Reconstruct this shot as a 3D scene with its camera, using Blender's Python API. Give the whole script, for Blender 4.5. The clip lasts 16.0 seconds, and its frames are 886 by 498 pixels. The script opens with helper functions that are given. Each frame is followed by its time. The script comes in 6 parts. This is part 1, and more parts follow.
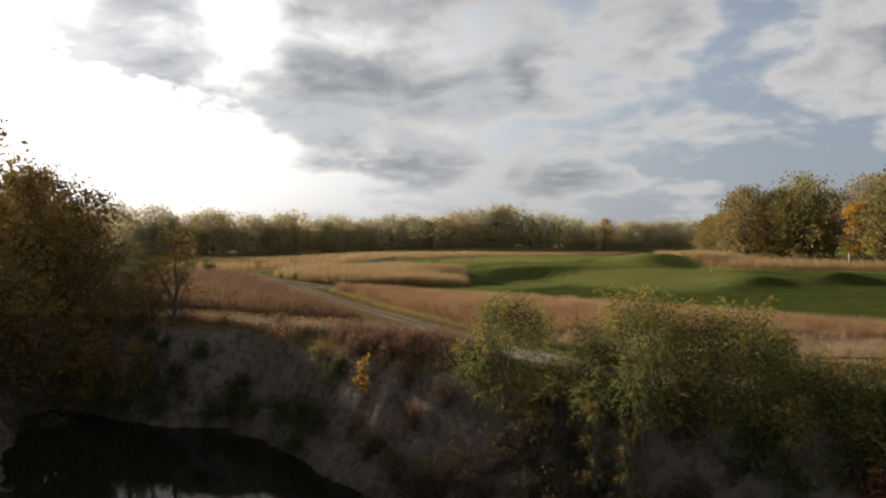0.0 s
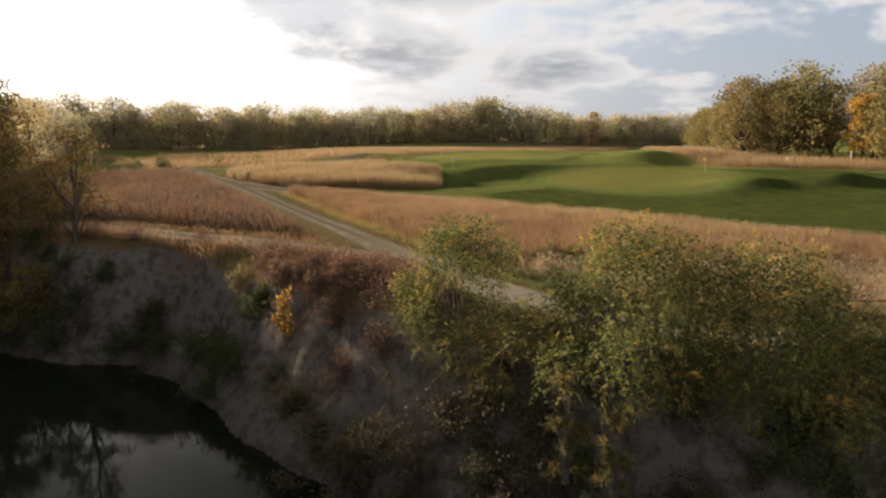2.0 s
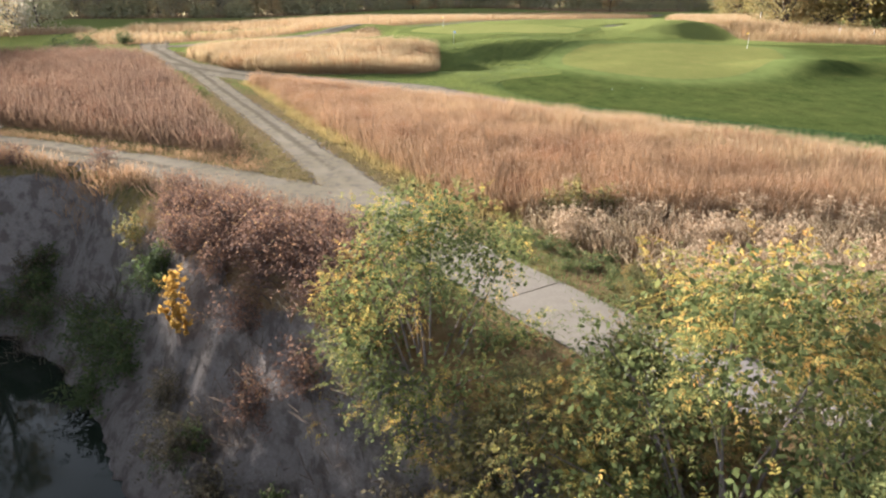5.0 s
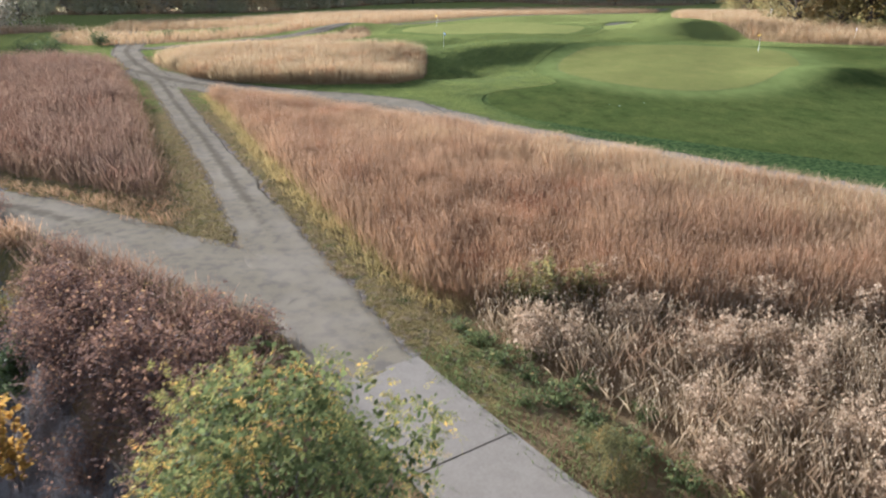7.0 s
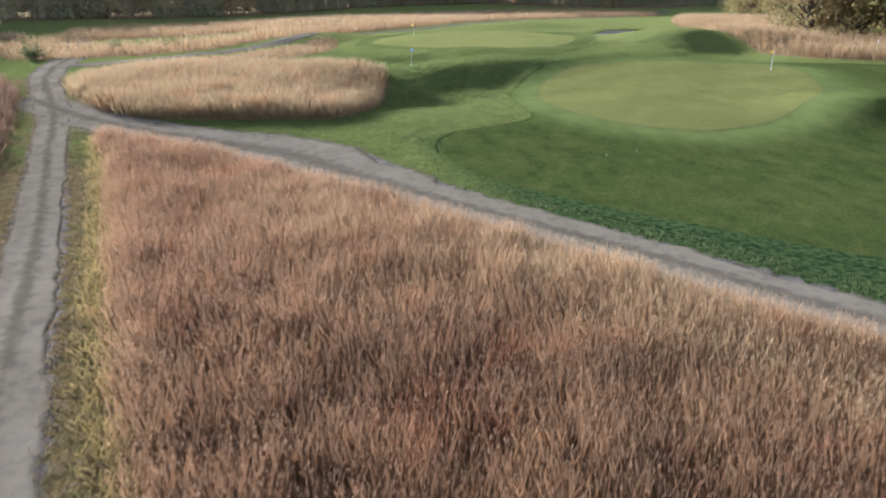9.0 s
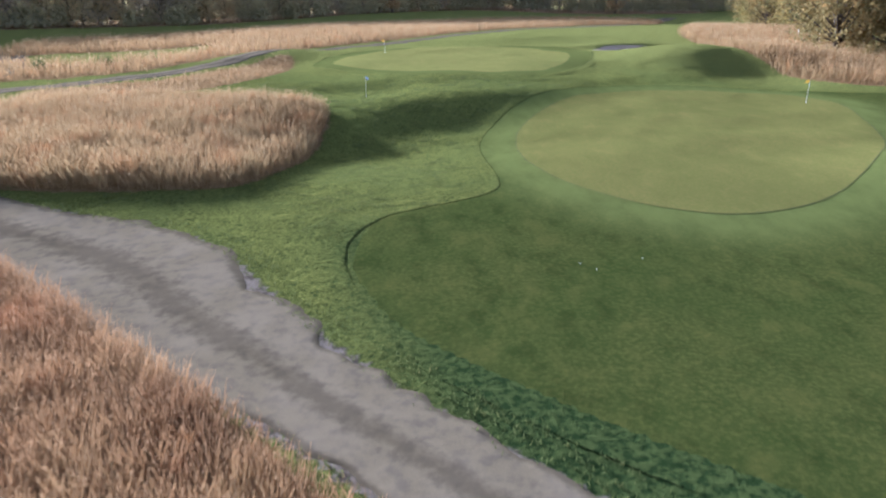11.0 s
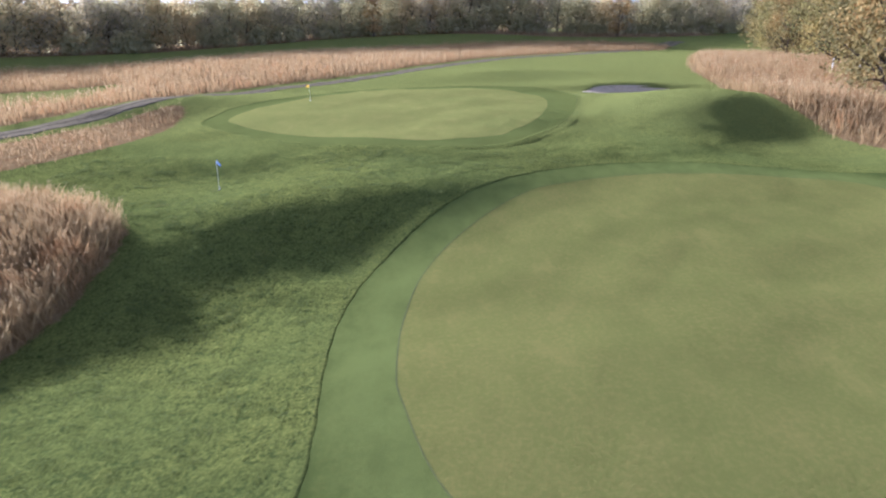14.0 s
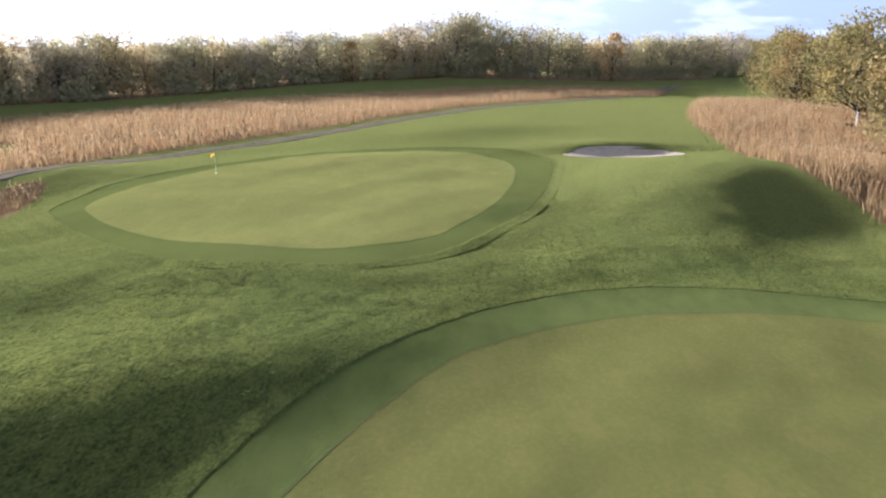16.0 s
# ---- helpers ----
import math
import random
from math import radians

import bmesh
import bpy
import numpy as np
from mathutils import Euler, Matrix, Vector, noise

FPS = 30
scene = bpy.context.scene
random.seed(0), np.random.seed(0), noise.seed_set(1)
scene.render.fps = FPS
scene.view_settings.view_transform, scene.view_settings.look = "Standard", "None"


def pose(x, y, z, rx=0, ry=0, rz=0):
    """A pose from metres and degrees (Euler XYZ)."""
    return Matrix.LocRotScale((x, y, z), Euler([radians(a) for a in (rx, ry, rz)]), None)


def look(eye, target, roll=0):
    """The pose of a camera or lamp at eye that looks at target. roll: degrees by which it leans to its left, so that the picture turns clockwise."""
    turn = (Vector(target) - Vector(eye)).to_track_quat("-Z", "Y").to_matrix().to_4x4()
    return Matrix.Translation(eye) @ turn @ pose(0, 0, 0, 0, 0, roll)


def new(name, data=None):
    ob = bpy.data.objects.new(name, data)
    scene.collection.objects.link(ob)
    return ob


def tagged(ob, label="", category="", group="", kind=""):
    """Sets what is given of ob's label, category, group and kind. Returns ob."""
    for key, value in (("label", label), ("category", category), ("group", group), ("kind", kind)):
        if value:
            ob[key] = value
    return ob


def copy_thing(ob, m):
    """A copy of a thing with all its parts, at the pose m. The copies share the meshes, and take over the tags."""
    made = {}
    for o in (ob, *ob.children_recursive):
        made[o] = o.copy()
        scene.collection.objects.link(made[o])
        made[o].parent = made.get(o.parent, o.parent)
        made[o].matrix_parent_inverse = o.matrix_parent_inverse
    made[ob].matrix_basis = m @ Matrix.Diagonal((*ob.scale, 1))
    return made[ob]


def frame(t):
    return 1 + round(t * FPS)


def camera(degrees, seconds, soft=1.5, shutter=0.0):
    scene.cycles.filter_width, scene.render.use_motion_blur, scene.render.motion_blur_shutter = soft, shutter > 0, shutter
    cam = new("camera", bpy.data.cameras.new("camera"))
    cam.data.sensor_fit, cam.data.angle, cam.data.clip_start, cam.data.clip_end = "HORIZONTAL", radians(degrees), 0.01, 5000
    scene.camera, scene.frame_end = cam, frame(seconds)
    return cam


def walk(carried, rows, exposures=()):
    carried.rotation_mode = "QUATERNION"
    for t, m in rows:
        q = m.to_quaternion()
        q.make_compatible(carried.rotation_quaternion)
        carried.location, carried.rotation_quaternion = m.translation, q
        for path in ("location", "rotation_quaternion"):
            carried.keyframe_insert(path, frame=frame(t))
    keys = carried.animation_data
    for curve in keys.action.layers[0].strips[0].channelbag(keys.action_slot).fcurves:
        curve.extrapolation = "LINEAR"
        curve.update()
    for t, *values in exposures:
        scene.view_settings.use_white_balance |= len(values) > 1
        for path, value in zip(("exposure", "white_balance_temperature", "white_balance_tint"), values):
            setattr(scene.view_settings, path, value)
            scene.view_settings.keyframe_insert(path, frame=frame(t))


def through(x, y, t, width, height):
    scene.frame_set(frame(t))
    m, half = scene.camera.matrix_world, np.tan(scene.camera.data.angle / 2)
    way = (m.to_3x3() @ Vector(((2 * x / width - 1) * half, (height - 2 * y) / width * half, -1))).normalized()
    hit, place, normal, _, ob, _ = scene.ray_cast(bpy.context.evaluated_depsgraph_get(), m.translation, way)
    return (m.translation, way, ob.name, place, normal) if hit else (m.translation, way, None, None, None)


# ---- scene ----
cam = camera(65.6, 16.0, soft=2.2, shutter=0.25)
METRES, EYE, TILT, LEAN, TURN = 100.0, 7.25, -21.0, 0.0, 0.0
ROWS = [
    (0.0, 0.0, 0.0, 0.0, -0.03, 19.74, -0.08),
    (0.5, 0.0064, 0.0193, 0.0084, -0.5, 17.62, 0.03),
    (1.0, 0.0124, 0.0404, 0.0177, -0.84, 15.33, 0.12),
    (1.5, 0.0174, 0.0612, 0.0265, -1.02, 13.12, 0.22),
    (2.0, 0.0222, 0.0842, 0.0354, -1.12, 10.94, 0.22),
    (2.5, 0.0263, 0.1053, 0.044, -1.13, 8.81, 0.14),
    (3.0, 0.029, 0.1267, 0.0532, -0.96, 6.57, 0.2),
    (5.5, 0.0411, 0.2073, 0.0921, -0.39, -0.22, -0.04),
    (6.0, 0.0463, 0.2203, 0.0994, -0.27, -0.3, -0.12),
    (6.5, 0.0519, 0.2331, 0.1069, -0.11, -0.39, -0.07),
    (7.0, 0.0588, 0.2507, 0.1164, -0.04, -0.36, -0.03),
    (7.5, 0.0664, 0.2718, 0.1271, -0.05, -0.43, 0.07),
    (8.0, 0.0751, 0.2979, 0.14, -0.06, -0.45, 0.02),
    (8.5, 0.0845, 0.3274, 0.1539, -0.02, -0.38, 0.04),
    (9.0, 0.0951, 0.3614, 0.1699, -0.06, -0.46, 0.01),
    (9.5, 0.1047, 0.3955, 0.1858, -0.1, -0.5, 0.01),
    (10.0, 0.1145, 0.4324, 0.2023, -0.08, -0.59, -0.06),
    (12.5, 0.1651, 0.6088, 0.2802, 0.72, 0.5, -0.13),
    (13.0, 0.1772, 0.6467, 0.2968, 0.82, 0.63, -0.17),
    (13.5, 0.1899, 0.6829, 0.312, 0.78, 0.86, -0.15),
    (14.0, 0.2037, 0.7224, 0.3284, 0.74, 1.07, -0.18),
    (14.5, 0.2157, 0.7604, 0.3434, 0.71, 1.76, -0.02),
    (15.0, 0.2271, 0.8, 0.3601, 0.6, 2.57, -0.11),
    (15.5, 0.2395, 0.8387, 0.3766, 0.68, 3.36, -0.09),
    (16.0, 0.2522, 0.8813, 0.3945, 0.7, 4.22, -0.07),
]
walk(cam, [(t, pose(0, 0, EYE, TILT, LEAN, TURN) @ pose(METRES * x, METRES * y, METRES * z, 90 + pitch, roll, yaw)) for t, x, y, z, yaw, pitch, roll in ROWS],
     ((0.0, 0.8, 6500, 11), (1.0, 0.8, 6600, 12), (1.5, 0.8, 6700, 13), (2.0, 1.25, 6650, 13), (2.5, 1.72, 6600, 13), (3.0, 2.2, 6500, 13), (5.5, 2.47, 5150, 13), (7.0, 2.12, 4850, 14), (8.0, 2.06, 4800, 14), (10.0, 1.92, 4750, 16), (12.5, 1.98, 4700, 22), (14.5, 1.95, 4800, 21), (16.0, 1.85, 5100, 18)))

# ---- light ----
SUN_AZ, SUN_EL = -42.0, 13.5   # degrees, clockwise from +y; above the horizon
sun_way = Vector((math.sin(radians(SUN_AZ)) * math.cos(radians(SUN_EL)), math.cos(radians(SUN_AZ)) * math.cos(radians(SUN_EL)), math.sin(radians(SUN_EL))))
sun = new("sun", bpy.data.lights.new("sun", "SUN"))
sun.data.energy, sun.data.angle, sun.data.color = 5.2, radians(4.0), (1.0, 0.88, 0.72)
sun.matrix_world = look(sun_way * 200, (0, 0, 0))


class Nodes:
    """Short forms for building node trees."""

    def __init__(self, tree):
        self.tree = tree
        tree.nodes.clear()

    def add(self, kind, operation=None, use_clamp=None, data_type=None, blend_type=None, interpolation_type=None, attribute_name=None):
        n = self.tree.nodes.new(kind)
        if operation is not None:
            n.operation = operation
        if use_clamp is not None:
            n.use_clamp = use_clamp
        if data_type is not None:
            n.data_type = data_type
        if blend_type is not None:
            n.blend_type = blend_type
        if interpolation_type is not None:
            n.interpolation_type = interpolation_type
        if attribute_name is not None:
            n.attribute_name = attribute_name
        return n

    def link(self, a, b):
        self.tree.links.new(a, b)

    def put(self, socket, value):
        if isinstance(value, bpy.types.NodeSocket):
            self.tree.links.new(value, socket)
        else:
            socket.default_value = value

    def math(self, op, a, b=0.0, clamp=False):
        n = self.add("ShaderNodeMath", operation=op, use_clamp=clamp)
        self.put(n.inputs[0], a), self.put(n.inputs[1], b)
        return n.outputs[0]

    def mix(self, f, a, b, blend="MIX"):
        n = self.add("ShaderNodeMix", data_type="RGBA", blend_type=blend)
        self.put(n.inputs[0], f), self.put(n.inputs[6], a), self.put(n.inputs[7], b)
        return n.outputs[2]

    def noise(self, scale, detail=4.0, rough=0.55, vector=None, distortion=0.0):
        n = self.add("ShaderNodeTexNoise")
        n.inputs["Scale"].default_value, n.inputs["Detail"].default_value = scale, detail
        n.inputs["Roughness"].default_value, n.inputs["Distortion"].default_value = rough, distortion
        if vector is not None:
            self.link(vector, n.inputs["Vector"])
        return n.outputs[0]

    def span(self, value, lo, hi, a=0.0, b=1.0, smooth=True):
        n = self.add("ShaderNodeMapRange", interpolation_type="SMOOTHSTEP" if smooth else "LINEAR")
        self.put(n.inputs[0], value)
        for k, v in zip((1, 2, 3, 4), (lo, hi, a, b)):
            n.inputs[k].default_value = v
        return n.outputs[0]

    def ramp(self, f, *stops):
        n = self.add("ShaderNodeValToRGB")
        self.put(n.inputs[0], f)
        e = n.color_ramp.elements
        while len(e) < len(stops):
            e.new(0.5)
        for k, (p, c) in zip(e, stops):
            k.position, k.color = p, (*c, 1)
        return n.outputs[0]

    def stretch(self, vector, sx, sy, sz):
        n = self.add("ShaderNodeMapping")
        self.link(vector, n.inputs[0])
        n.inputs["Scale"].default_value = (sx, sy, sz)
        return n.outputs[0]


world = bpy.data.worlds.new("world")
scene.world = world
world.use_nodes = True
w = Nodes(world.node_tree)
sky = w.add("ShaderNodeTexSky")
sky.sky_type, sky.sun_disc = "NISHITA", False
sky.sun_elevation, sky.sun_rotation = radians(SUN_EL), radians(SUN_AZ)
sky.air_density, sky.dust_density, sky.ozone_density = 1.0, 2.5, 1.2
co = w.add("ShaderNodeTexCoord").outputs["Generated"]
sep = w.add("ShaderNodeSeparateXYZ")
w.link(co, sep.inputs[0])
up = w.math("MAXIMUM", sep.outputs[2], 0.0)
lift = w.math("ADD", up, 0.16)
flat = w.add("ShaderNodeCombineXYZ")
w.link(w.math("DIVIDE", sep.outputs[0], lift), flat.inputs[0])
w.link(w.math("DIVIDE", sep.outputs[1], lift), flat.inputs[1])
flat.inputs[2].default_value = 3.1
dot = w.add("ShaderNodeVectorMath", operation="DOT_PRODUCT")
w.link(co, dot.inputs[0])
dot.inputs[1].default_value = sun_way
near_sun = w.math("MAXIMUM", dot.outputs["Value"], 0.0)
glow = w.math("POWER", near_sun, 14.0)
# heaped clouds, torn at the edges, brighter at their thin rims; a clear gap low down towards the sun
big = w.noise(0.5, 2.0, 0.5, flat.outputs[0], 0.2)
heap = w.noise(1.2, 9.0, 0.52, flat.outputs[0], 0.0)
puff = w.noise(2.4, 8.0, 0.6, flat.outputs[0], 0.0)
mass = w.math("ADD", w.math("MULTIPLY", big, 0.5), w.math("MULTIPLY", heap, 0.62))
# the lower edge of the cloud bank climbs towards the sun; below it the sky is open and glaring
rim = w.math("ADD", w.math("ADD", sep.outputs[2], w.math("MULTIPLY", sep.outputs[0], 0.35)), w.math("MULTIPLY", w.math("SUBTRACT", w.noise(6.0, 5.0, 0.6, w.stretch(co, 1, 1, 2.2)), 0.5), 0.16))
gap = w.math("MULTIPLY", w.math("POWER", near_sun, 6.0), w.span(rim, 0.04, 0.075, 1.0, 0.0))
billow = w.noise(8.0, 8.0, 0.54, w.stretch(co, 1, 1, 1.8), 0.2)


def aim(az, el, wide, amount):
    """A bank of cloud (or, below nought, a break in it) round a direction of the sky."""
    a, e = radians(az), radians(el)
    d = w.add("ShaderNodeVectorMath", operation="DOT_PRODUCT")
    w.link(co, d.inputs[0])
    d.inputs[1].default_value = (math.sin(a) * math.cos(e), math.cos(a) * math.cos(e), math.sin(e))
    return w.span(d.outputs["Value"], math.cos(radians(wide)), math.cos(radians(wide * 0.35)), 0.0, amount)


for az, el, wide, amount in [(-8, 16, 7, 0.085), (3, 15.5, 8, 0.09), (-29, 18, 7, 0.08), (-23, 15, 5, 0.08), (-17, 18, 5, -0.07), (27, 14, 8, -0.09), (14, 18, 5, -0.06), (22, 9, 14, -0.05), (-6, 22, 12, 0.06)]:
    mass = w.math("ADD", mass, aim(az, el, wide, amount))
mass = w.math("ADD", mass, w.math("MULTIPLY", w.math("SUBTRACT", billow, 0.5), 0.46))
mass = w.math("SUBTRACT", mass, w.math("MULTIPLY", gap, 0.42))
cover = w.span(mass, 0.47, 0.57)
thick = w.span(mass, 0.53, 0.68)
cloud = w.mix(thick, (8.8, 8.7, 8.5, 1), w.mix(w.span(puff, 0.38, 0.66), (3.3, 3.55, 3.85, 1), (7.0, 7.3, 7.6, 1)))
cloud = w.mix(1.0, cloud, w.mix(w.math("MULTIPLY", glow, 1.0, True), (1, 1, 1, 1), w.mix(thick, (3.2, 3.1, 3.0, 1), (1.25, 1.22, 1.2, 1))), "MULTIPLY")
# clouds facing the sun from the far side of the sky are lit in full
facing = w.span(dot.outputs["Value"], 0.1, -0.9, 1.0, 2.1)
lit = w.add("ShaderNodeCombineColor")
w.link(facing, lit.inputs[0]), w.link(facing, lit.inputs[1]), w.link(facing, lit.inputs[2])
cloud = w.mix(1.0, cloud, lit.outputs[0], "MULTIPLY")
# the clouds on the side away from the sun are a little heavier
heavy = w.span(dot.outputs["Value"], 0.78, 0.96, 0.84, 1.0)
shade = w.add("ShaderNodeCombineColor")
w.link(heavy, shade.inputs[0]), w.link(heavy, shade.inputs[1]), w.link(heavy, shade.inputs[2])
cloud = w.mix(1.0, cloud, shade.outputs[0], "MULTIPLY")
haze = w.math("POWER", w.math("SUBTRACT", 1.0, up), 11.0)
clear = w.mix(1.0, w.mix(0.65, sky.outputs[0], (5.6, 6.4, 7.3, 1)), (0.74, 0.78, 0.84, 1), "MULTIPLY")
clear = w.mix(w.math("MULTIPLY", w.math("POWER", near_sun, 5.0), 0.9), clear, (24.0, 23.4, 22.6, 1))
seen = w.mix(w.math("MULTIPLY", cover, 0.95), clear, cloud)
seen = w.mix(w.math("MULTIPLY", haze, 0.5), seen, (4.8, 4.95, 5.05, 1))
veil = w.mix(w.math("MULTIPLY", w.math("POWER", near_sun, 60.0), 0.5), seen, (24.0, 23.4, 22.6, 1))
# the sky deepens towards the zenith
deep = w.span(up, 0.25, 0.5, 1.0, 0.32)
tone = w.add("ShaderNodeCombineColor")
w.link(deep, tone.inputs[0]), w.link(deep, tone.inputs[1]), w.link(deep, tone.inputs[2])
veil = w.mix(1.0, veil, tone.outputs[0], "MULTIPLY")
back = w.add("ShaderNodeBackground")
w.link(veil, back.inputs[0])
back.inputs[1].default_value = 0.05
w.link(back.outputs[0], w.add("ShaderNodeOutputWorld").inputs[0])

# ---- materials ----


def material(name):
    m = bpy.data.materials.new(name)
    m.use_nodes = True
    n = Nodes(m.node_tree)
    b = n.add("ShaderNodeBsdfPrincipled")
    n.link(b.outputs[0], n.add("ShaderNodeOutputMaterial").inputs[0])
    return m, n, b


def bump(n, b, height, strength, distance):
    u = n.add("ShaderNodeBump")
    u.inputs["Strength"].default_value, u.inputs["Distance"].default_value = strength, distance
    n.link(height, u.inputs["Height"])
    n.link(u.outputs[0], b.inputs["Normal"])


def objco(n):
    return n.add("ShaderNodeTexCoord").outputs["Object"]


def worldco(n):
    return n.add("ShaderNodeNewGeometry").outputs["Position"]


def attr(n, name):
    return n.add("ShaderNodeAttribute", attribute_name=name).outputs["Fac"]


def foliage(name, stops, rough=0.8, through=0.35):
    """Leaves: colour by each leaf's own chance and its spray's tint; thin, so that light comes through."""
    m, n, b = material(name)
    own = n.add("ShaderNodeNewGeometry").outputs["Random Per Island"]
    f = n.math("ADD", n.math("MULTIPLY", own, 0.22), n.math("MULTIPLY", attr(n, "tint"), 0.78))
    c = n.ramp(f, *stops)
    n.link(c, b.inputs["Base Color"])
    b.inputs["Roughness"].default_value = rough
    b.inputs["Specular IOR Level"].default_value = 0.07
    t = n.add("ShaderNodeBsdfTranslucent")
    n.link(c, t.inputs[0])
    mx = n.add("ShaderNodeMixShader")
    mx.inputs[0].default_value = through
    n.link(b.outputs[0], mx.inputs[1]), n.link(t.outputs[0], mx.inputs[2])
    out = [k for k in n.tree.nodes if k.type == "OUTPUT_MATERIAL"][0]
    n.link(mx.outputs[0], out.inputs[0])
    return m


def grass_material(name, root, low, high, head, patch_a, patch_b, rim=None):
    """Standing grass: stem colour by the place and by each stem; rim is the colour towards the stand's edge."""
    m, n, b = material(name)
    own = n.span(n.add("ShaderNodeNewGeometry").outputs["Random Per Island"], 0.0, 1.0, 0.15, 0.85, False)
    pos = worldco(n)
    drift = n.span(n.noise(0.16, 3.0, 0.6, pos), 0.35, 0.65)
    tuft = n.noise(1.1, 3.0, 0.6, pos)
    # stems darken to the root colour, for the shade deep in the stand
    c = n.mix(attr(n, "up"), n.mix(own, root, low), n.mix(own, low, high))
    c = n.mix(n.math("MULTIPLY", drift, 0.6), c, patch_a)
    c = n.mix(n.math("MULTIPLY", n.span(tuft, 0.5, 0.72), 0.65), c, patch_b)
    if rim:
        rust = n.span(n.noise(0.42, 3.0, 0.6, pos), 0.5, 0.68)
        c = n.mix(n.math("MULTIPLY", rust, 0.5), c, (root[0] * 1.9, root[1] * 1.35, root[2] * 1.1, 1))
        dim = n.span(n.noise(0.8, 2.0, 0.5, n.stretch(pos, 1.0, 1.0, 0.4)), 0.52, 0.68)
        c = n.mix(n.math("MULTIPLY", dim, 0.1), c, (root[0] * 0.9, root[1] * 1.15, root[2] * 1.1, 1))
        c = n.mix(n.math("MULTIPLY", attr(n, "rim"), n.span(tuft, 0.3, 0.65, 0.3, 0.85)), c, rim)
    c = n.mix(n.math("MULTIPLY", attr(n, "head"), 0.55), c, head)
    n.link(c, b.inputs["Base Color"])
    b.inputs["Roughness"].default_value = 0.85
    b.inputs["Specular IOR Level"].default_value = 0.08
    t = n.add("ShaderNodeBsdfTranslucent")
    n.link(c, t.inputs[0])
    mx = n.add("ShaderNodeMixShader")
    mx.inputs[0].default_value = 0.35
    n.link(b.outputs[0], mx.inputs[1]), n.link(t.outputs[0], mx.inputs[2])
    out = [k for k in n.tree.nodes if k.type == "OUTPUT_MATERIAL"][0]
    n.link(mx.outputs[0], out.inputs[0])
    return m


def ground_material():
    m, n, b = material("turf_and_soil")
    pos = worldco(n)
    small, mid, large = n.noise(9.0, 5.0, 0.65, pos), n.noise(1.4, 4.0, 0.6, pos), n.noise(0.12, 3.0, 0.55, pos)
    clump = n.noise(3.6, 4.0, 0.6, pos)
    blade = n.noise(38.0, 3.0, 0.7, n.stretch(pos, 1, 1, 0.3))
    turf = n.mix(n.span(small, 0.3, 0.7), (0.050, 0.070, 0.020, 1), (0.208, 0.216, 0.056, 1))
    turf = n.mix(n.math("MULTIPLY", n.span(mid, 0.45, 0.75), 0.5), turf, (0.215, 0.222, 0.058, 1))
    turf = n.mix(n.math("MULTIPLY", n.span(clump, 0.46, 0.34), 0.6), turf, (0.028, 0.046, 0.017, 1))   # darker between the tussocks
    turf = n.mix(n.math("MULTIPLY", n.span(large, 0.4, 0.65), 0.4), turf, (0.108, 0.134, 0.040, 1))
    # faint rings where the mower turns round the green
    d = attr(n, "ring")
    rings = n.math("MULTIPLY", n.span(n.math("ABSOLUTE", n.math("SINE", n.math("MULTIPLY", n.math("ADD", d, n.math("MULTIPLY", large, 0.8)), 2.3))), 0.0, 0.28, 1.0, 0.0), n.math("MULTIPLY", n.span(d, 0.4, 1.2), n.span(d, 4.2, 6.5, 1.0, 0.0)))
    turf = n.mix(n.math("MULTIPLY", rings, n.span(n.noise(0.3, 2.0, 0.5, pos), 0.4, 0.62, 0.0, 0.4)), turf, (0.05, 0.075, 0.022, 1))
    coarse = n.mix(n.span(clump, 0.38, 0.62), (0.026, 0.046, 0.016, 1), (0.072, 0.098, 0.032, 1))
    turf = n.mix(attr(n, "lush"), turf, coarse)
    # far turf is lightened: haze and low sun mixed into its colour
    turf = n.mix(n.math("MULTIPLY", attr(n, "dry"), 0.6), turf, n.mix(small, (0.150, 0.165, 0.048, 1), (0.265, 0.270, 0.082, 1)))
    litter = n.mix(small, (0.136, 0.081, 0.038, 1), (0.255, 0.170, 0.085, 1))
    litter = n.mix(n.math("MULTIPLY", n.span(mid, 0.4, 0.7), 0.5), litter, (0.289, 0.221, 0.119, 1))
    verge = n.mix(small, (0.113, 0.086, 0.032, 1), (0.227, 0.173, 0.067, 1))
    verge = n.mix(n.span(mid, 0.48, 0.7), verge, n.mix(small, (0.060, 0.070, 0.024, 1), (0.112, 0.108, 0.040, 1)))
    verge = n.mix(n.math("MULTIPLY", n.span(clump, 0.5, 0.62), 0.75), verge, n.mix(small, (0.105, 0.080, 0.052, 1), (0.270, 0.205, 0.130, 1)))
    soil = n.mix(small, (0.148, 0.126, 0.107, 1), (0.282, 0.243, 0.208, 1))
    soil = n.mix(n.math("MULTIPLY", n.span(mid, 0.45, 0.62), 0.6), soil, (0.078, 0.060, 0.045, 1))
    rip = n.math("MULTIPLY", n.math("SUBTRACT", n.math("ADD", n.math("MULTIPLY", mid, 0.6), n.math("MULTIPLY", small, 0.4)), 0.5), 1.6)
    c = turf
    for name, colour in (("litter", litter), ("verge", verge), ("soil", soil)):
        c = n.mix(n.span(n.math("ADD", attr(n, name), rip), 0.35, 0.65), c, colour)
    n.link(c, b.inputs["Base Color"])
    b.inputs["Roughness"].default_value = 1.0
    b.inputs["Specular IOR Level"].default_value = 0.0
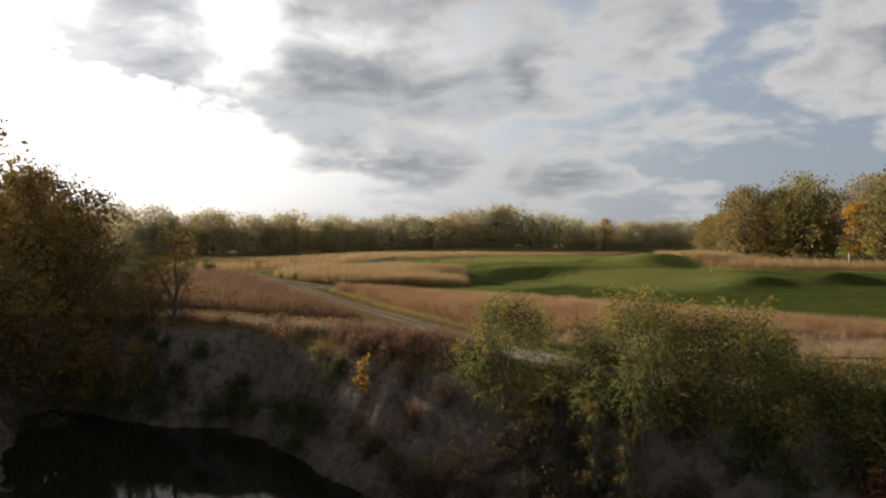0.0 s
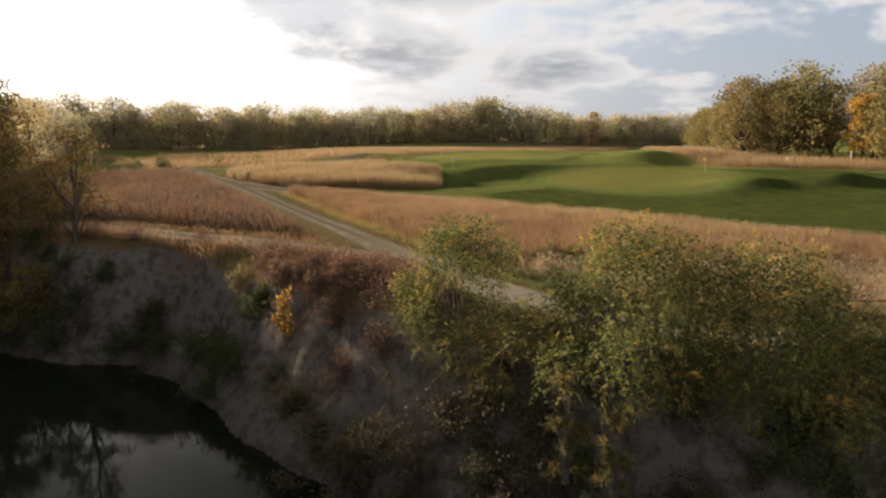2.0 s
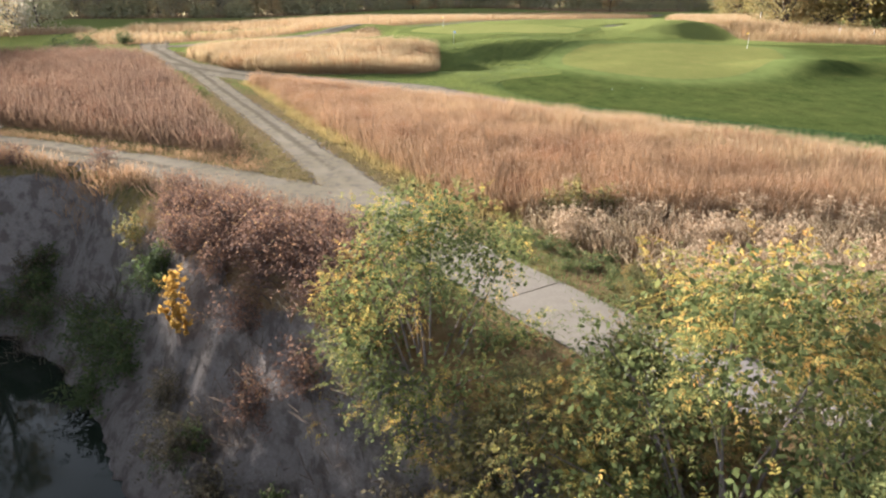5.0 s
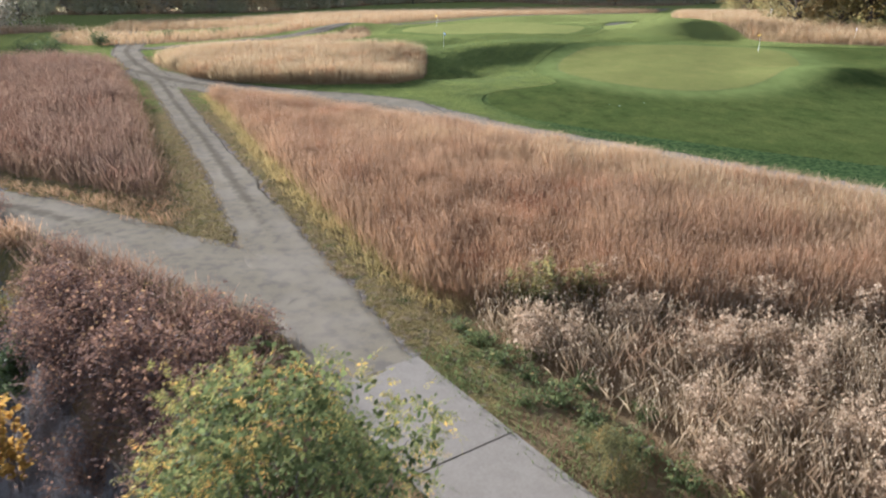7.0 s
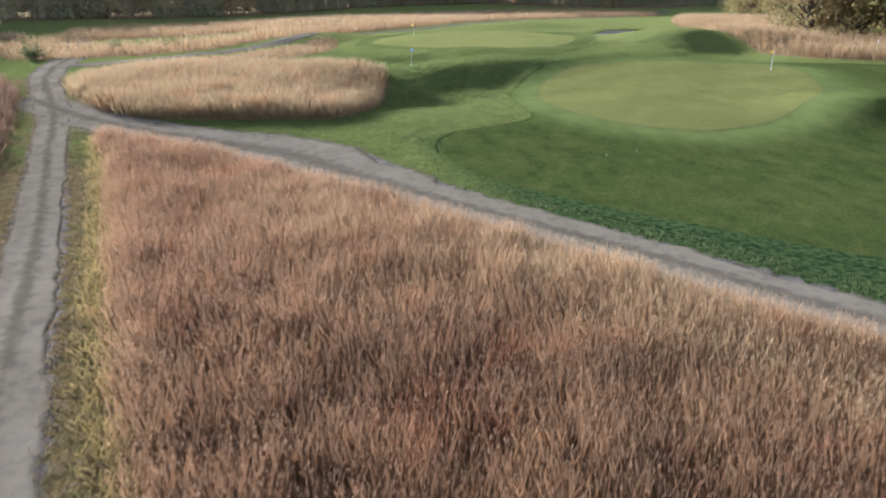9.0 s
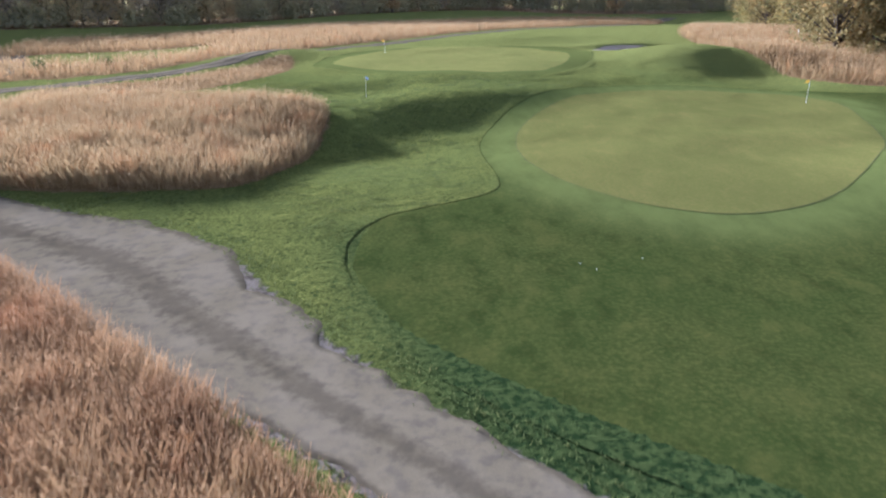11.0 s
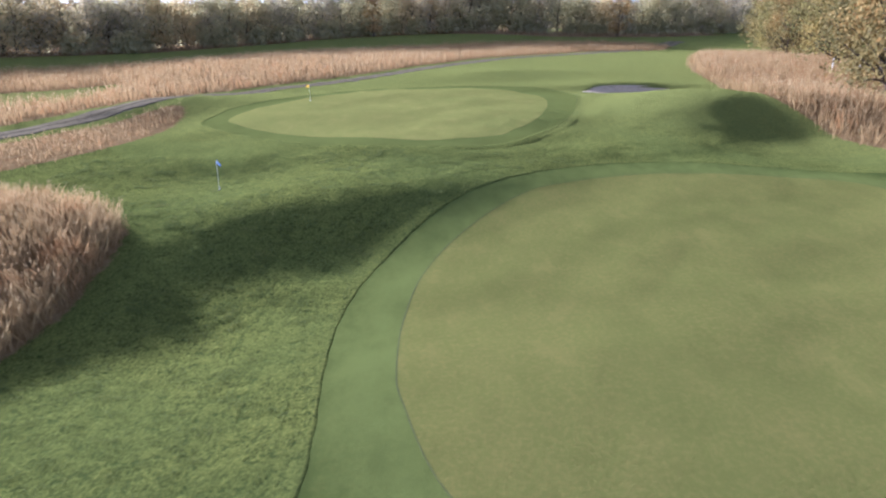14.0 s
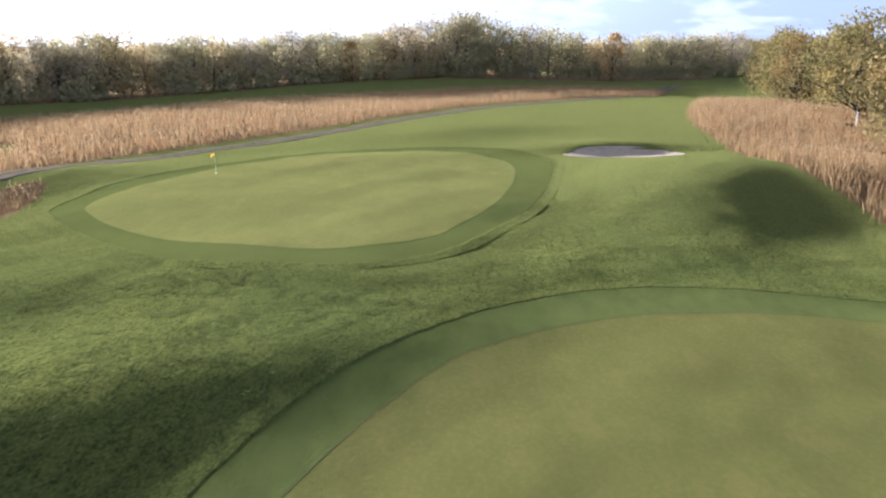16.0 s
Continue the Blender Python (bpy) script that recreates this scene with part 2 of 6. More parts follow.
    h = n.math("ADD", n.math("MULTIPLY", small, 0.45), n.math("ADD", n.math("MULTIPLY", blade, 0.25), n.math("ADD", n.math("MULTIPLY", clump, 0.6), n.math("MULTIPLY", mid, 0.8))))
    bump(n, b, h, 1.0, 0.3)
    return m


def mown_material(name, dark, pale, tone, stripe, collar=None, mottle=0.16):
    m, n, b = material(name)
    pos = worldco(n)
    fine, mid, large = n.noise(30.0, 4.0, 0.7, pos), n.noise(1.1, 4.0, 0.6, n.stretch(pos, 1, 0.6, 1)), n.noise(0.16, 3.0, 0.5, pos)
    c = n.mix(fine, dark, pale)
    c = n.mix(n.math("MULTIPLY", n.span(n.noise(5.5, 5.0, 0.7, pos), 0.42, 0.68), 0.6), n.mix(n.math("MULTIPLY", n.span(mid, 0.4, 0.75), 0.2), c, tone), tone)
    c = n.mix(n.math("MULTIPLY", n.span(large, 0.4, 0.66), 0.3), c, stripe)
    # patchy cut: blotches a metre or two wide and streaks along the mower's way
    blot = n.noise(0.7, 4.0, 0.62, n.stretch(pos, 1.0, 0.55, 1.0))
    c = n.mix(n.math("MULTIPLY", n.span(blot, 0.50, 0.70), mottle), c, tuple(0.72 * k for k in dark[:3]) + (1,))
    c = n.mix(n.math("MULTIPLY", n.span(blot, 0.46, 0.34), 0.3), c, tone)
    if collar:
        c = n.mix(n.math("MULTIPLY", attr(n, "collar"), n.span(blot, 0.3, 0.7, 1.0, 0.72)), c, n.mix(fine, collar, tuple(1.25 * k for k in collar)))
    n.link(c, b.inputs["Base Color"])
    b.inputs["Roughness"].default_value = 1.0
    b.inputs["Specular IOR Level"].default_value = 0.0
    bump(n, b, n.math("ADD", fine, n.math("ADD", n.math("MULTIPLY", mid, 0.8), n.math("MULTIPLY", n.noise(7.0, 3.0, 0.6, pos), 0.9))), 1.0, 0.06)
    return m


def gravel_material():
    m, n, b = material("packed_gravel")
    pos = worldco(n)
    grit, mid, large = n.noise(26.0, 4.0, 0.7, pos), n.noise(2.0, 5.0, 0.62, pos), n.noise(0.35, 3.0, 0.5, pos)
    c = n.mix(grit, (0.132, 0.109, 0.073, 1), (0.222, 0.185, 0.126, 1))
    c = n.mix(n.math("MULTIPLY", n.span(mid, 0.42, 0.68), 0.55), c, (0.095, 0.082, 0.071, 1))
    c = n.mix(n.math("MULTIPLY", n.span(large, 0.4, 0.65), 0.4), c, (0.236, 0.198, 0.146, 1))
    # the crown between the wheel tracks keeps dirt and thin grass
    rough = n.math("ADD", attr(n, "crown"), n.math("MULTIPLY", n.math("SUBTRACT", n.math("ADD", n.math("MULTIPLY", mid, 0.6), n.math("MULTIPLY", large, 0.4)), 0.5), 1.8))
    c = n.mix(n.math("MULTIPLY", n.span(rough, 0.35, 1.0), 0.6), c, (0.066, 0.054, 0.036, 1))
    n.link(c, b.inputs["Base Color"])
    b.inputs["Roughness"].default_value = 1.0
    b.inputs["Specular IOR Level"].default_value = 0.0
    bump(n, b, n.math("ADD", n.math("MULTIPLY", grit, 0.5), mid), 0.6, 0.04)
    return m


def plain_material(name, a, c2, scale, rough, relief=0.3, dist=0.01, metal=0.0, stretch=(1, 1, 1)):
    m, n, b = material(name)
    pos = n.stretch(objco(n), *stretch)
    f, g = n.noise(scale, 5.0, 0.65, pos), n.noise(scale * 0.17, 3.0, 0.5, pos)
    c = n.mix(n.span(n.math("ADD", n.math("MULTIPLY", f, 0.6), n.math("MULTIPLY", g, 0.4)), 0.3, 0.7), (*a, 1), (*c2, 1))
    n.link(c, b.inputs["Base Color"])
    b.inputs["Roughness"].default_value, b.inputs["Metallic"].default_value = rough, metal
    b.inputs["Specular IOR Level"].default_value = 0.05 if rough > 0.8 else 0.4
    bump(n, b, f, relief, dist)
    return m


GROUND = ground_material()
GREEN = mown_material("putting_turf", (0.114, 0.122, 0.034, 1), (0.172, 0.171, 0.049, 1), (0.203, 0.175, 0.058, 1), (0.112, 0.124, 0.034, 1))
# GREEN's colours scaled up for the sun and haze on the far green
GREEN_LIT = mown_material("lit_putting_turf", (0.144, 0.156, 0.045, 1), (0.217, 0.219, 0.064, 1), (0.255, 0.224, 0.076, 1), (0.141, 0.159, 0.045, 1))
APRON = mown_material("fairway_turf", (0.030, 0.046, 0.013, 1), (0.069, 0.084, 0.021, 1), (0.114, 0.113, 0.030, 1), (0.033, 0.054, 0.013, 1), (0.116, 0.136, 0.040, 1), mottle=0.45)
FAIRWAY = mown_material("collar_turf", (0.077, 0.096, 0.026, 1), (0.126, 0.137, 0.038, 1), (0.144, 0.140, 0.042, 1), (0.086, 0.099, 0.028, 1), (0.103, 0.118, 0.034, 1))
GRAVEL = gravel_material()
CONCRETE = plain_material("concrete", (0.172, 0.144, 0.108), (0.218, 0.185, 0.141), 14, 0.85, 0.25, 0.006)
SAND = plain_material("bunker_sand", (0.364, 0.293, 0.227), (0.494, 0.410, 0.319), 9, 0.95, 0.5, 0.02)
BARK = plain_material("bark", (0.055, 0.042, 0.032), (0.14, 0.115, 0.09), 16, 0.95, 0.8, 0.03, stretch=(1, 1, 0.25))
TWIG = plain_material("twig_bark", (0.09, 0.07, 0.055), (0.20, 0.165, 0.14), 24, 0.9, 0.5, 0.01, stretch=(1, 1, 0.3))
PLANK = plain_material("weathered_board", (0.185, 0.158, 0.136), (0.250, 0.216, 0.188), 18, 0.85, 0.4, 0.006, stretch=(1, 0.15, 1))
RUST = plain_material("rusty_rail", (0.16, 0.075, 0.045), (0.26, 0.13, 0.085), 22, 0.8, 0.4, 0.004)
WHITE = plain_material("white_paint", (0.72, 0.71, 0.68), (0.82, 0.81, 0.78), 12, 0.5, 0.1, 0.002)
YELLOW = plain_material("yellow_cloth", (0.72, 0.52, 0.10), (0.82, 0.62, 0.16), 12, 0.7, 0.1, 0.002)
BLUE = plain_material("blue_white_cloth", (0.16, 0.27, 0.62), (0.62, 0.68, 0.82), 6, 0.7, 0.1, 0.002)
WATER, wn, wb = material("creek_water")
wb.inputs["Base Color"].default_value = (0.012, 0.016, 0.010, 1)
wb.inputs["Roughness"].default_value, wb.inputs["IOR"].default_value, wb.inputs["Specular IOR Level"].default_value = 0.05, 1.33, 0.24
bump(wn, wb, wn.noise(1.6, 3.0, 0.5, worldco(wn)), 0.04, 0.05)

OAK = foliage("oak_leaf", ((0.0, (0.130, 0.118, 0.052)), (0.35, (0.205, 0.168, 0.068)), (0.6, (0.265, 0.205, 0.080)), (0.85, (0.31, 0.215, 0.082)), (1.0, (0.31, 0.18, 0.065))), through=0.34)
OAK_GREEN = foliage("green_oak_leaf", ((0.0, (0.125, 0.125, 0.050)), (0.4, (0.205, 0.18, 0.066)), (0.75, (0.28, 0.22, 0.075)), (1.0, (0.33, 0.235, 0.075))), through=0.5)
# distance haze is put into these three leaf colours, pale and greyed
WOOD_OLIVE = foliage("hazed_olive_leaf", ((0.0, (0.347, 0.327, 0.192)), (0.5, (0.408, 0.367, 0.201)), (1.0, (0.483, 0.394, 0.198))), through=0.5)
WOOD_RUST = foliage("hazed_russet_leaf", ((0.0, (0.381, 0.327, 0.190)), (0.5, (0.447, 0.358, 0.190)), (1.0, (0.513, 0.368, 0.178))), through=0.5)
WOOD_GREY = foliage("hazed_bare_twig", ((0.0, (0.341, 0.303, 0.217)), (0.5, (0.390, 0.341, 0.236)), (1.0, (0.442, 0.372, 0.249))), through=0.5)
GOLD = foliage("golden_leaf", ((0.0, (0.30, 0.19, 0.045)), (0.5, (0.45, 0.26, 0.055)), (1.0, (0.56, 0.36, 0.08))), through=0.42)
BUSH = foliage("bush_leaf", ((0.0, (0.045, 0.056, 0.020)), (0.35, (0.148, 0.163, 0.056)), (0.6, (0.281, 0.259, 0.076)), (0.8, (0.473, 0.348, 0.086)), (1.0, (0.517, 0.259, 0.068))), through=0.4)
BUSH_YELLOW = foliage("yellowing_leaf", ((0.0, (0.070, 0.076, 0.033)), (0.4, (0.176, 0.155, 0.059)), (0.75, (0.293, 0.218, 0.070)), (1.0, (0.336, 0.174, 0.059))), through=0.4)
DRY_LEAF = foliage("dry_scrub_leaf", ((0.0, (0.091, 0.058, 0.044)), (0.5, (0.183, 0.109, 0.074)), (0.85, (0.302, 0.169, 0.093)), (1.0, (0.384, 0.241, 0.102))))
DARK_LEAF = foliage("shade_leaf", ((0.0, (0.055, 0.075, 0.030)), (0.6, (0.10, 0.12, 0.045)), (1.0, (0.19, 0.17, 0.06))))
PRAIRIE = grass_material("bluestem", (0.156, 0.090, 0.051, 1), (0.240, 0.136, 0.069, 1), (0.354, 0.209, 0.106, 1), (0.474, 0.329, 0.197, 1), (0.197, 0.115, 0.065, 1), (0.373, 0.198, 0.086, 1), (0.528, 0.372, 0.190, 1))
BANK_LEAF = foliage("bank_scrub_leaf", ((0.0, (0.060, 0.052, 0.034)), (0.45, (0.110, 0.092, 0.056)), (0.8, (0.165, 0.130, 0.074)), (1.0, (0.24, 0.165, 0.085))))
RUSSET = foliage("russet_leaf", ((0.0, (0.16, 0.065, 0.035)), (0.5, (0.30, 0.12, 0.055)), (1.0, (0.40, 0.19, 0.075))))
TAN = grass_material("tan_grass", (0.205, 0.134, 0.067, 1), (0.325, 0.220, 0.106, 1), (0.437, 0.315, 0.165, 1), (0.512, 0.402, 0.236, 1), (0.307, 0.198, 0.097, 1), (0.419, 0.298, 0.140, 1), (0.437, 0.345, 0.168, 1))
PALE = grass_material("pale_grass", (0.170, 0.122, 0.074, 1), (0.310, 0.221, 0.128, 1), (0.470, 0.352, 0.209, 1), (0.590, 0.467, 0.300, 1), (0.260, 0.183, 0.106, 1), (0.440, 0.311, 0.172, 1), (0.410, 0.311, 0.162, 1))
BRUSH = grass_material("dead_brush", (0.075, 0.058, 0.045, 1), (0.12, 0.092, 0.070, 1), (0.19, 0.145, 0.11, 1), (0.25, 0.20, 0.14, 1), (0.095, 0.085, 0.055, 1), (0.15, 0.10, 0.07, 1))
SHORT = grass_material("verge_grass", (0.090, 0.075, 0.036, 1), (0.165, 0.125, 0.060, 1), (0.270, 0.195, 0.100, 1), (0.288, 0.212, 0.110, 1), (0.205, 0.142, 0.075, 1), (0.112, 0.104, 0.040, 1))
TURF = grass_material("rough_turf", (0.080, 0.106, 0.032, 1), (0.132, 0.156, 0.051, 1), (0.205, 0.214, 0.075, 1), (0.205, 0.208, 0.077, 1), (0.102, 0.128, 0.042, 1), (0.194, 0.188, 0.066, 1))
COARSE = grass_material("coarse_turf", (0.035, 0.047, 0.011, 1), (0.064, 0.076, 0.017, 1), (0.124, 0.121, 0.028, 1), (0.121, 0.117, 0.028, 1), (0.046, 0.059, 0.014, 1), (0.101, 0.100, 0.023, 1))
GOLDEN = grass_material("golden_grass", (0.188, 0.144, 0.056, 1), (0.312, 0.231, 0.083, 1), (0.463, 0.331, 0.119, 1), (0.500, 0.375, 0.175, 1), (0.250, 0.206, 0.075, 1), (0.431, 0.281, 0.106, 1))
# bluestem scaled darker: the creek side's weaker light is in the colours
PRAIRIE_SHADED = grass_material("shaded_bluestem", (0.097, 0.060, 0.039, 1), (0.154, 0.090, 0.056, 1), (0.237, 0.145, 0.091, 1), (0.307, 0.212, 0.133, 1), (0.125, 0.081, 0.056, 1), (0.223, 0.129, 0.069, 1), (0.278, 0.186, 0.095, 1))
EDGE = plain_material("worn_turf_edge", (0.075, 0.085, 0.032), (0.105, 0.115, 0.045), 9, 1.0, 0.3, 0.01)
SEED_HEAD = foliage("seed_fluff", ((0.0, (0.236, 0.163, 0.100)), (0.5, (0.432, 0.313, 0.190)), (1.0, (0.610, 0.468, 0.308))), through=0.4)
STALK = plain_material("dry_stalk", (0.171, 0.112, 0.064), (0.315, 0.225, 0.128), 20, 0.9, 0.3, 0.01)
NETTLE = foliage("green_weed_leaf", ((0.0, (0.074, 0.093, 0.035)), (0.5, (0.140, 0.158, 0.057)), (0.85, (0.247, 0.225, 0.081)), (1.0, (0.396, 0.285, 0.108))))
CREEK_LEAF = foliage("creek_tree_leaf", ((0.0, (0.100, 0.085, 0.032)), (0.35, (0.170, 0.125, 0.042)), (0.6, (0.240, 0.165, 0.055)), (0.85, (0.300, 0.180, 0.055)), (1.0, (0.300, 0.150, 0.050))), through=0.25)
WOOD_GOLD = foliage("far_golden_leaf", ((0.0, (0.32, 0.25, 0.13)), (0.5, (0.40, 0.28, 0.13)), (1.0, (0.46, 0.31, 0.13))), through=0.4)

# ---- plan ----


def smooth_line(points, step, closed=False):
    """A line through the points (Catmull-Rom), with a point about every step metres. Extra columns are carried along."""
    p = np.array(points, float)
    n = len(p)
    out = []
    for i in range(n if closed else n - 1):
        if closed:
            a, b, c, d = p[i - 1], p[i], p[(i + 1) % n], p[(i + 2) % n]
        else:
            a, b, c, d = p[max(i - 1, 0)], p[i], p[i + 1], p[min(i + 2, n - 1)]
        k = max(2, int(np.hypot(*(c - b)[:2]) / step))
        for u in np.arange(k) / k:
            out.append(0.5 * (2 * b + (c - a) * u + (2 * a - 5 * b + 4 * c - d) * u * u + (3 * b - a - 3 * c + d) * u ** 3))
    if not closed:
        out.append(p[-1])
    return np.array(out)


def distance(x, y, line, closed):
    """Distance from each place to a line, and, for a closed one, whether the place lies within."""
    a = line[:, :2]
    b = np.roll(a, -1, axis=0) if closed else a[1:]
    a = a if closed else a[:-1]
    best, inside = np.full(x.shape, 1e9), np.zeros(x.shape, bool)
    for (ax, ay), (bx, by) in zip(a, b):
        dx, dy = bx - ax, by - ay
        u = np.clip(((x - ax) * dx + (y - ay) * dy) / (dx * dx + dy * dy + 1e-9), 0, 1)
        best = np.minimum(best, (x - ax - u * dx) ** 2 + (y - ay - u * dy) ** 2)
        if closed and ay != by:
            inside ^= ((ay > y) != (by > y)) & (x < dx * (y - ay) / (by - ay) + ax)
    return np.sqrt(best), inside


def within(x, y, line):
    """Signed distance to a closed line: positive within."""
    d, inside = distance(x, y, line, True)
    return np.where(inside, d, -d)


def step(v, lo, hi):
    t = np.clip((v - lo) / (hi - lo), 0, 1)
    return t * t * (3 - 2 * t)


_rng = np.random.RandomState(5)
_lattice = _rng.rand(256, 256)


def rough(x, y, size, octaves=4, seed=0):
    """Value noise from -1 to 1 over the plan."""
    out, amp, total = np.zeros(np.shape(x)), 1.0, 0.0
    for o in range(octaves):
        u, v = x / size + 17.3 * (o + seed), y / size + 9.1 * (o + 2 * seed)
        i, j = np.floor(u).astype(int), np.floor(v).astype(int)
        fu, fv = u - i, v - j
        fu, fv = fu * fu * (3 - 2 * fu), fv * fv * (3 - 2 * fv)
        g = lambda p, q: _lattice[p % 256, q % 256]
        out += amp * ((g(i, j) * (1 - fu) + g(i + 1, j) * fu) * (1 - fv) + (g(i, j + 1) * (1 - fu) + g(i + 1, j + 1) * fu) * fv - 0.5) * 2
        total += amp
        amp, size = amp * 0.5, size * 0.5
    return out / total


CREEK = smooth_line([(-33, 60), (-26, 58), (-18.5, 54.6), (-14, 54.6), (-10.5, 51.2), (-7.3, 47.6), (-4.3, 43.6), (-1, 40.3), (2.5, 36.8), (6.2, 33.2), (9.6, 30.6), (13.5, 28.4), (20, 26.8), (34, 26.4), (60, 22), (110, 6),
                     (108, -40), (60, -30), (20, -24), (-4, -16), (-16, 2), (-22, 20), (-28, 34), (-34, 46), (-37, 54)], 0.8, True)
APRON_LINE = smooth_line([(60, 124.4), (53, 125.8), (47, 126.8), (42.5, 127.5), (38, 128.0), (34.2, 128.0), (30.6, 126.9), (26.7, 124.3), (23.6, 121.2), (21.1, 118.1), (18.8, 114.2), (16.8, 109.3), (15.9, 104.9), (16.0, 100), (16.4, 96), (16.5, 93.1), (15.9, 91.4), (14.4, 90.1), (12.5, 88.9), (10.7, 87.6), (9.5, 85.6), (9.1, 83.3), (9.4, 81.0),
                          (10.2, 78.8), (11.9, 75.6), (16.1, 71.6), (20.3, 68.4), (25, 65.2), (33, 61), (45, 58), (60, 63), (70, 80), (72, 104), (68, 118)], 0.5, True)
GREEN_LINE = smooth_line([(18.5, 104.5), (18.5, 99.7), (18.9, 97.4), (20.2, 93.5), (22.7, 90.2), (25.3, 88.5), (28.1, 87.9), (32.0, 89.2), (35.8, 92), (40, 96.8), (44, 103), (47.4, 112), (48.8, 118.5), (47.2, 122.6), (44.1, 124.2), (40, 124.9), (35.4, 124.9), (32.6, 124.3), (30.0, 123.3), (27.7, 122.0), (25.0, 119.6), (21.8, 114.8), (19.4, 109.6)], 0.5, True)
APRON_FAR = smooth_line([(-3.3, 144.6), (-1.6, 153.4), (3.8, 160.8), (12.0, 170.2), (20, 174.6), (28, 175.4), (33.6, 171.6), (35.2, 166), (34.6, 159.2), (31.7, 145.5), (28.6, 138.8), (24.7, 132.0), (21, 129.5), (16.8, 128.8), (12.3, 129.6), (8.5, 131.4), (2.2, 137.0), (-1.4, 140.8)], 0.6, True)
GREEN_FAR = smooth_line([(-0.6, 143.6), (-0.2, 147.8), (4.0, 158.0), (9.5, 164.4), (15.5, 169.2), (23, 171.2), (28.8, 168.8), (31.0, 160), (29.2, 146.2), (25.7, 137.8), (23.6, 134.2), (20.6, 132.2), (16.0, 131.6), (9.4, 133.8), (4.0, 137.8), (1.2, 140.7)], 0.6, True)
BUNKER = smooth_line([(37.4, 171.4), (40, 173.8), (44, 174.4), (49, 173.8), (50.8, 171.8), (46.6, 169.4), (41.6, 169.0), (38.4, 169.8)], 0.4, True)
# roads: x, y, half width
ROAD = [(4.22, 42.35, 1.22), (3.4, 43.8, 1.26), (2.0, 46.4, 1.32), (0.1, 50.4, 1.25), (-2.0, 55, 1.1), (-4.8, 61, 1.05), (-8.7, 69.2, 1.05), (-14.9, 81.6, 1.05), (-20.3, 92.6, 1.2), (-25.2, 101.3, 1.4), (-30, 109.5, 1.5), (-36.5, 123, 1.7), (-41.5, 136, 2), (-46, 148, 2.2), (-53, 162, 2.2), (-64, 182, 2.2)]
BRANCH = [(1.6, 47.0, 1.6), (-1.0, 48.6, 1.7), (-3.7, 50.2, 1.65), (-6.8, 52.3, 1.5), (-10.8, 54.9, 1.5), (-15.7, 57.2, 1.5), (-21.5, 59.9, 1.5), (-32, 64, 1.5), (-50, 70, 1.5), (-80, 84, 1.5)]
TRACK = [(-25.5, 99.6, 2.0), (-20, 94.2, 2.3), (-12.5, 88.6, 2.5), (-6, 85.0, 3.0), (-0.2, 81.6, 3.7), (4.8, 76.6, 2.9), (9.3, 72.4, 2.0), (13.2, 68.9, 1.7), (17.6, 65.0, 1.65), (21.7, 61.0, 1.65), (28, 55.5, 1.7), (38, 50, 1.7), (56, 45, 1.7)]
FAR_ROAD = [(-37, 125.5, 1.8), (-29, 130.5, 1.7), (-21.5, 136, 1.7), (-14.8, 143.8, 1.6), (-10.8, 155, 1.5), (-7.0, 166, 1.4), (-0.8, 175.8, 1.3), (8.5, 189, 1.3), (17.5, 209, 1.4), (31, 237, 1.6), (47, 258, 1.8), (62, 274, 2.0), (79, 292, 2.4), (98, 330, 2.6)]
ROADS = [("gravel_road", ROAD), ("gravel_branch", BRANCH), ("gravel_track", TRACK), ("far_track", FAR_ROAD)]
# fields of standing grass
FIELD = smooth_line([(-13.4, 85.2), (-9.8, 78.6), (-3.6, 65.0), (0.5, 56.4), (3.2, 50.9), (4.8, 48.0), (6.6, 46.4), (10.5, 46.0), (14, 45.6), (18, 45.2), (30, 43), (48, 38), (52, 42.5), (36, 47.5), (27, 52.8), (19.5, 59.4), (15.0, 63.8), (11, 67.4), (7.4, 70.8), (2.6, 75), (-4.0, 80.4), (-9.5, 83.6)], 1.0, True)
FIELD_LEFT = smooth_line([(-7.0, 57.6), (-12.4, 69.6), (-22.2, 90.0), (-31.5, 106), (-42, 110), (-62, 106), (-66, 82), (-44, 70.5), (-24, 64.6), (-16.2, 61.2), (-11.2, 58.9)], 1.0, True)
ISLAND = smooth_line([(-26.5, 108), (-20.4, 98.0), (-14, 92.4), (-7, 91.6), (-1.5, 92.0), (1.5, 93.2), (2.9, 97.4), (3.8, 102.5), (4.0, 108), (3.2, 113), (-3, 117), (-15, 118.5), (-24, 115)], 1.0, True)
STRIP = smooth_line([(-50, 140), (-38, 137.5), (-25, 140), (-17.5, 148), (-13.5, 158), (-10, 168), (-3.6, 179), (5.4, 192), (14, 211), (27, 240), (43, 261), (58, 277), (70, 281), (80, 284), (86, 306), (66, 322), (40, 318), (18, 302), (-4, 282), (-24, 262), (-42, 242), (-58, 224), (-72, 206), (-66, 180), (-66, 160)], 2.0, True)
CLEARING = smooth_line([(-60, 167), (-48, 160.5), (-38, 156.5), (-31, 160.5), (-26.5, 165), (-25.5, 176), (-29, 181), (-35, 177), (-43, 177.5), (-54, 177)], 1.0, True)
STRIP_FAR = smooth_line([(-128, 186), (-104, 214), (-86, 236), (-66, 256), (-46, 279), (-22, 304), (14, 340), (60, 348), (120, 370), (120, 380), (64, 362), (18, 350), (-14, 322), (-54, 282), (-78, 252), (-114, 218), (-138, 192)], 3.0, True)
STRIP_MID = smooth_line([(-120, 150), (-88, 160), (-72, 178), (-80, 186), (-104, 172)], 2.0, True)
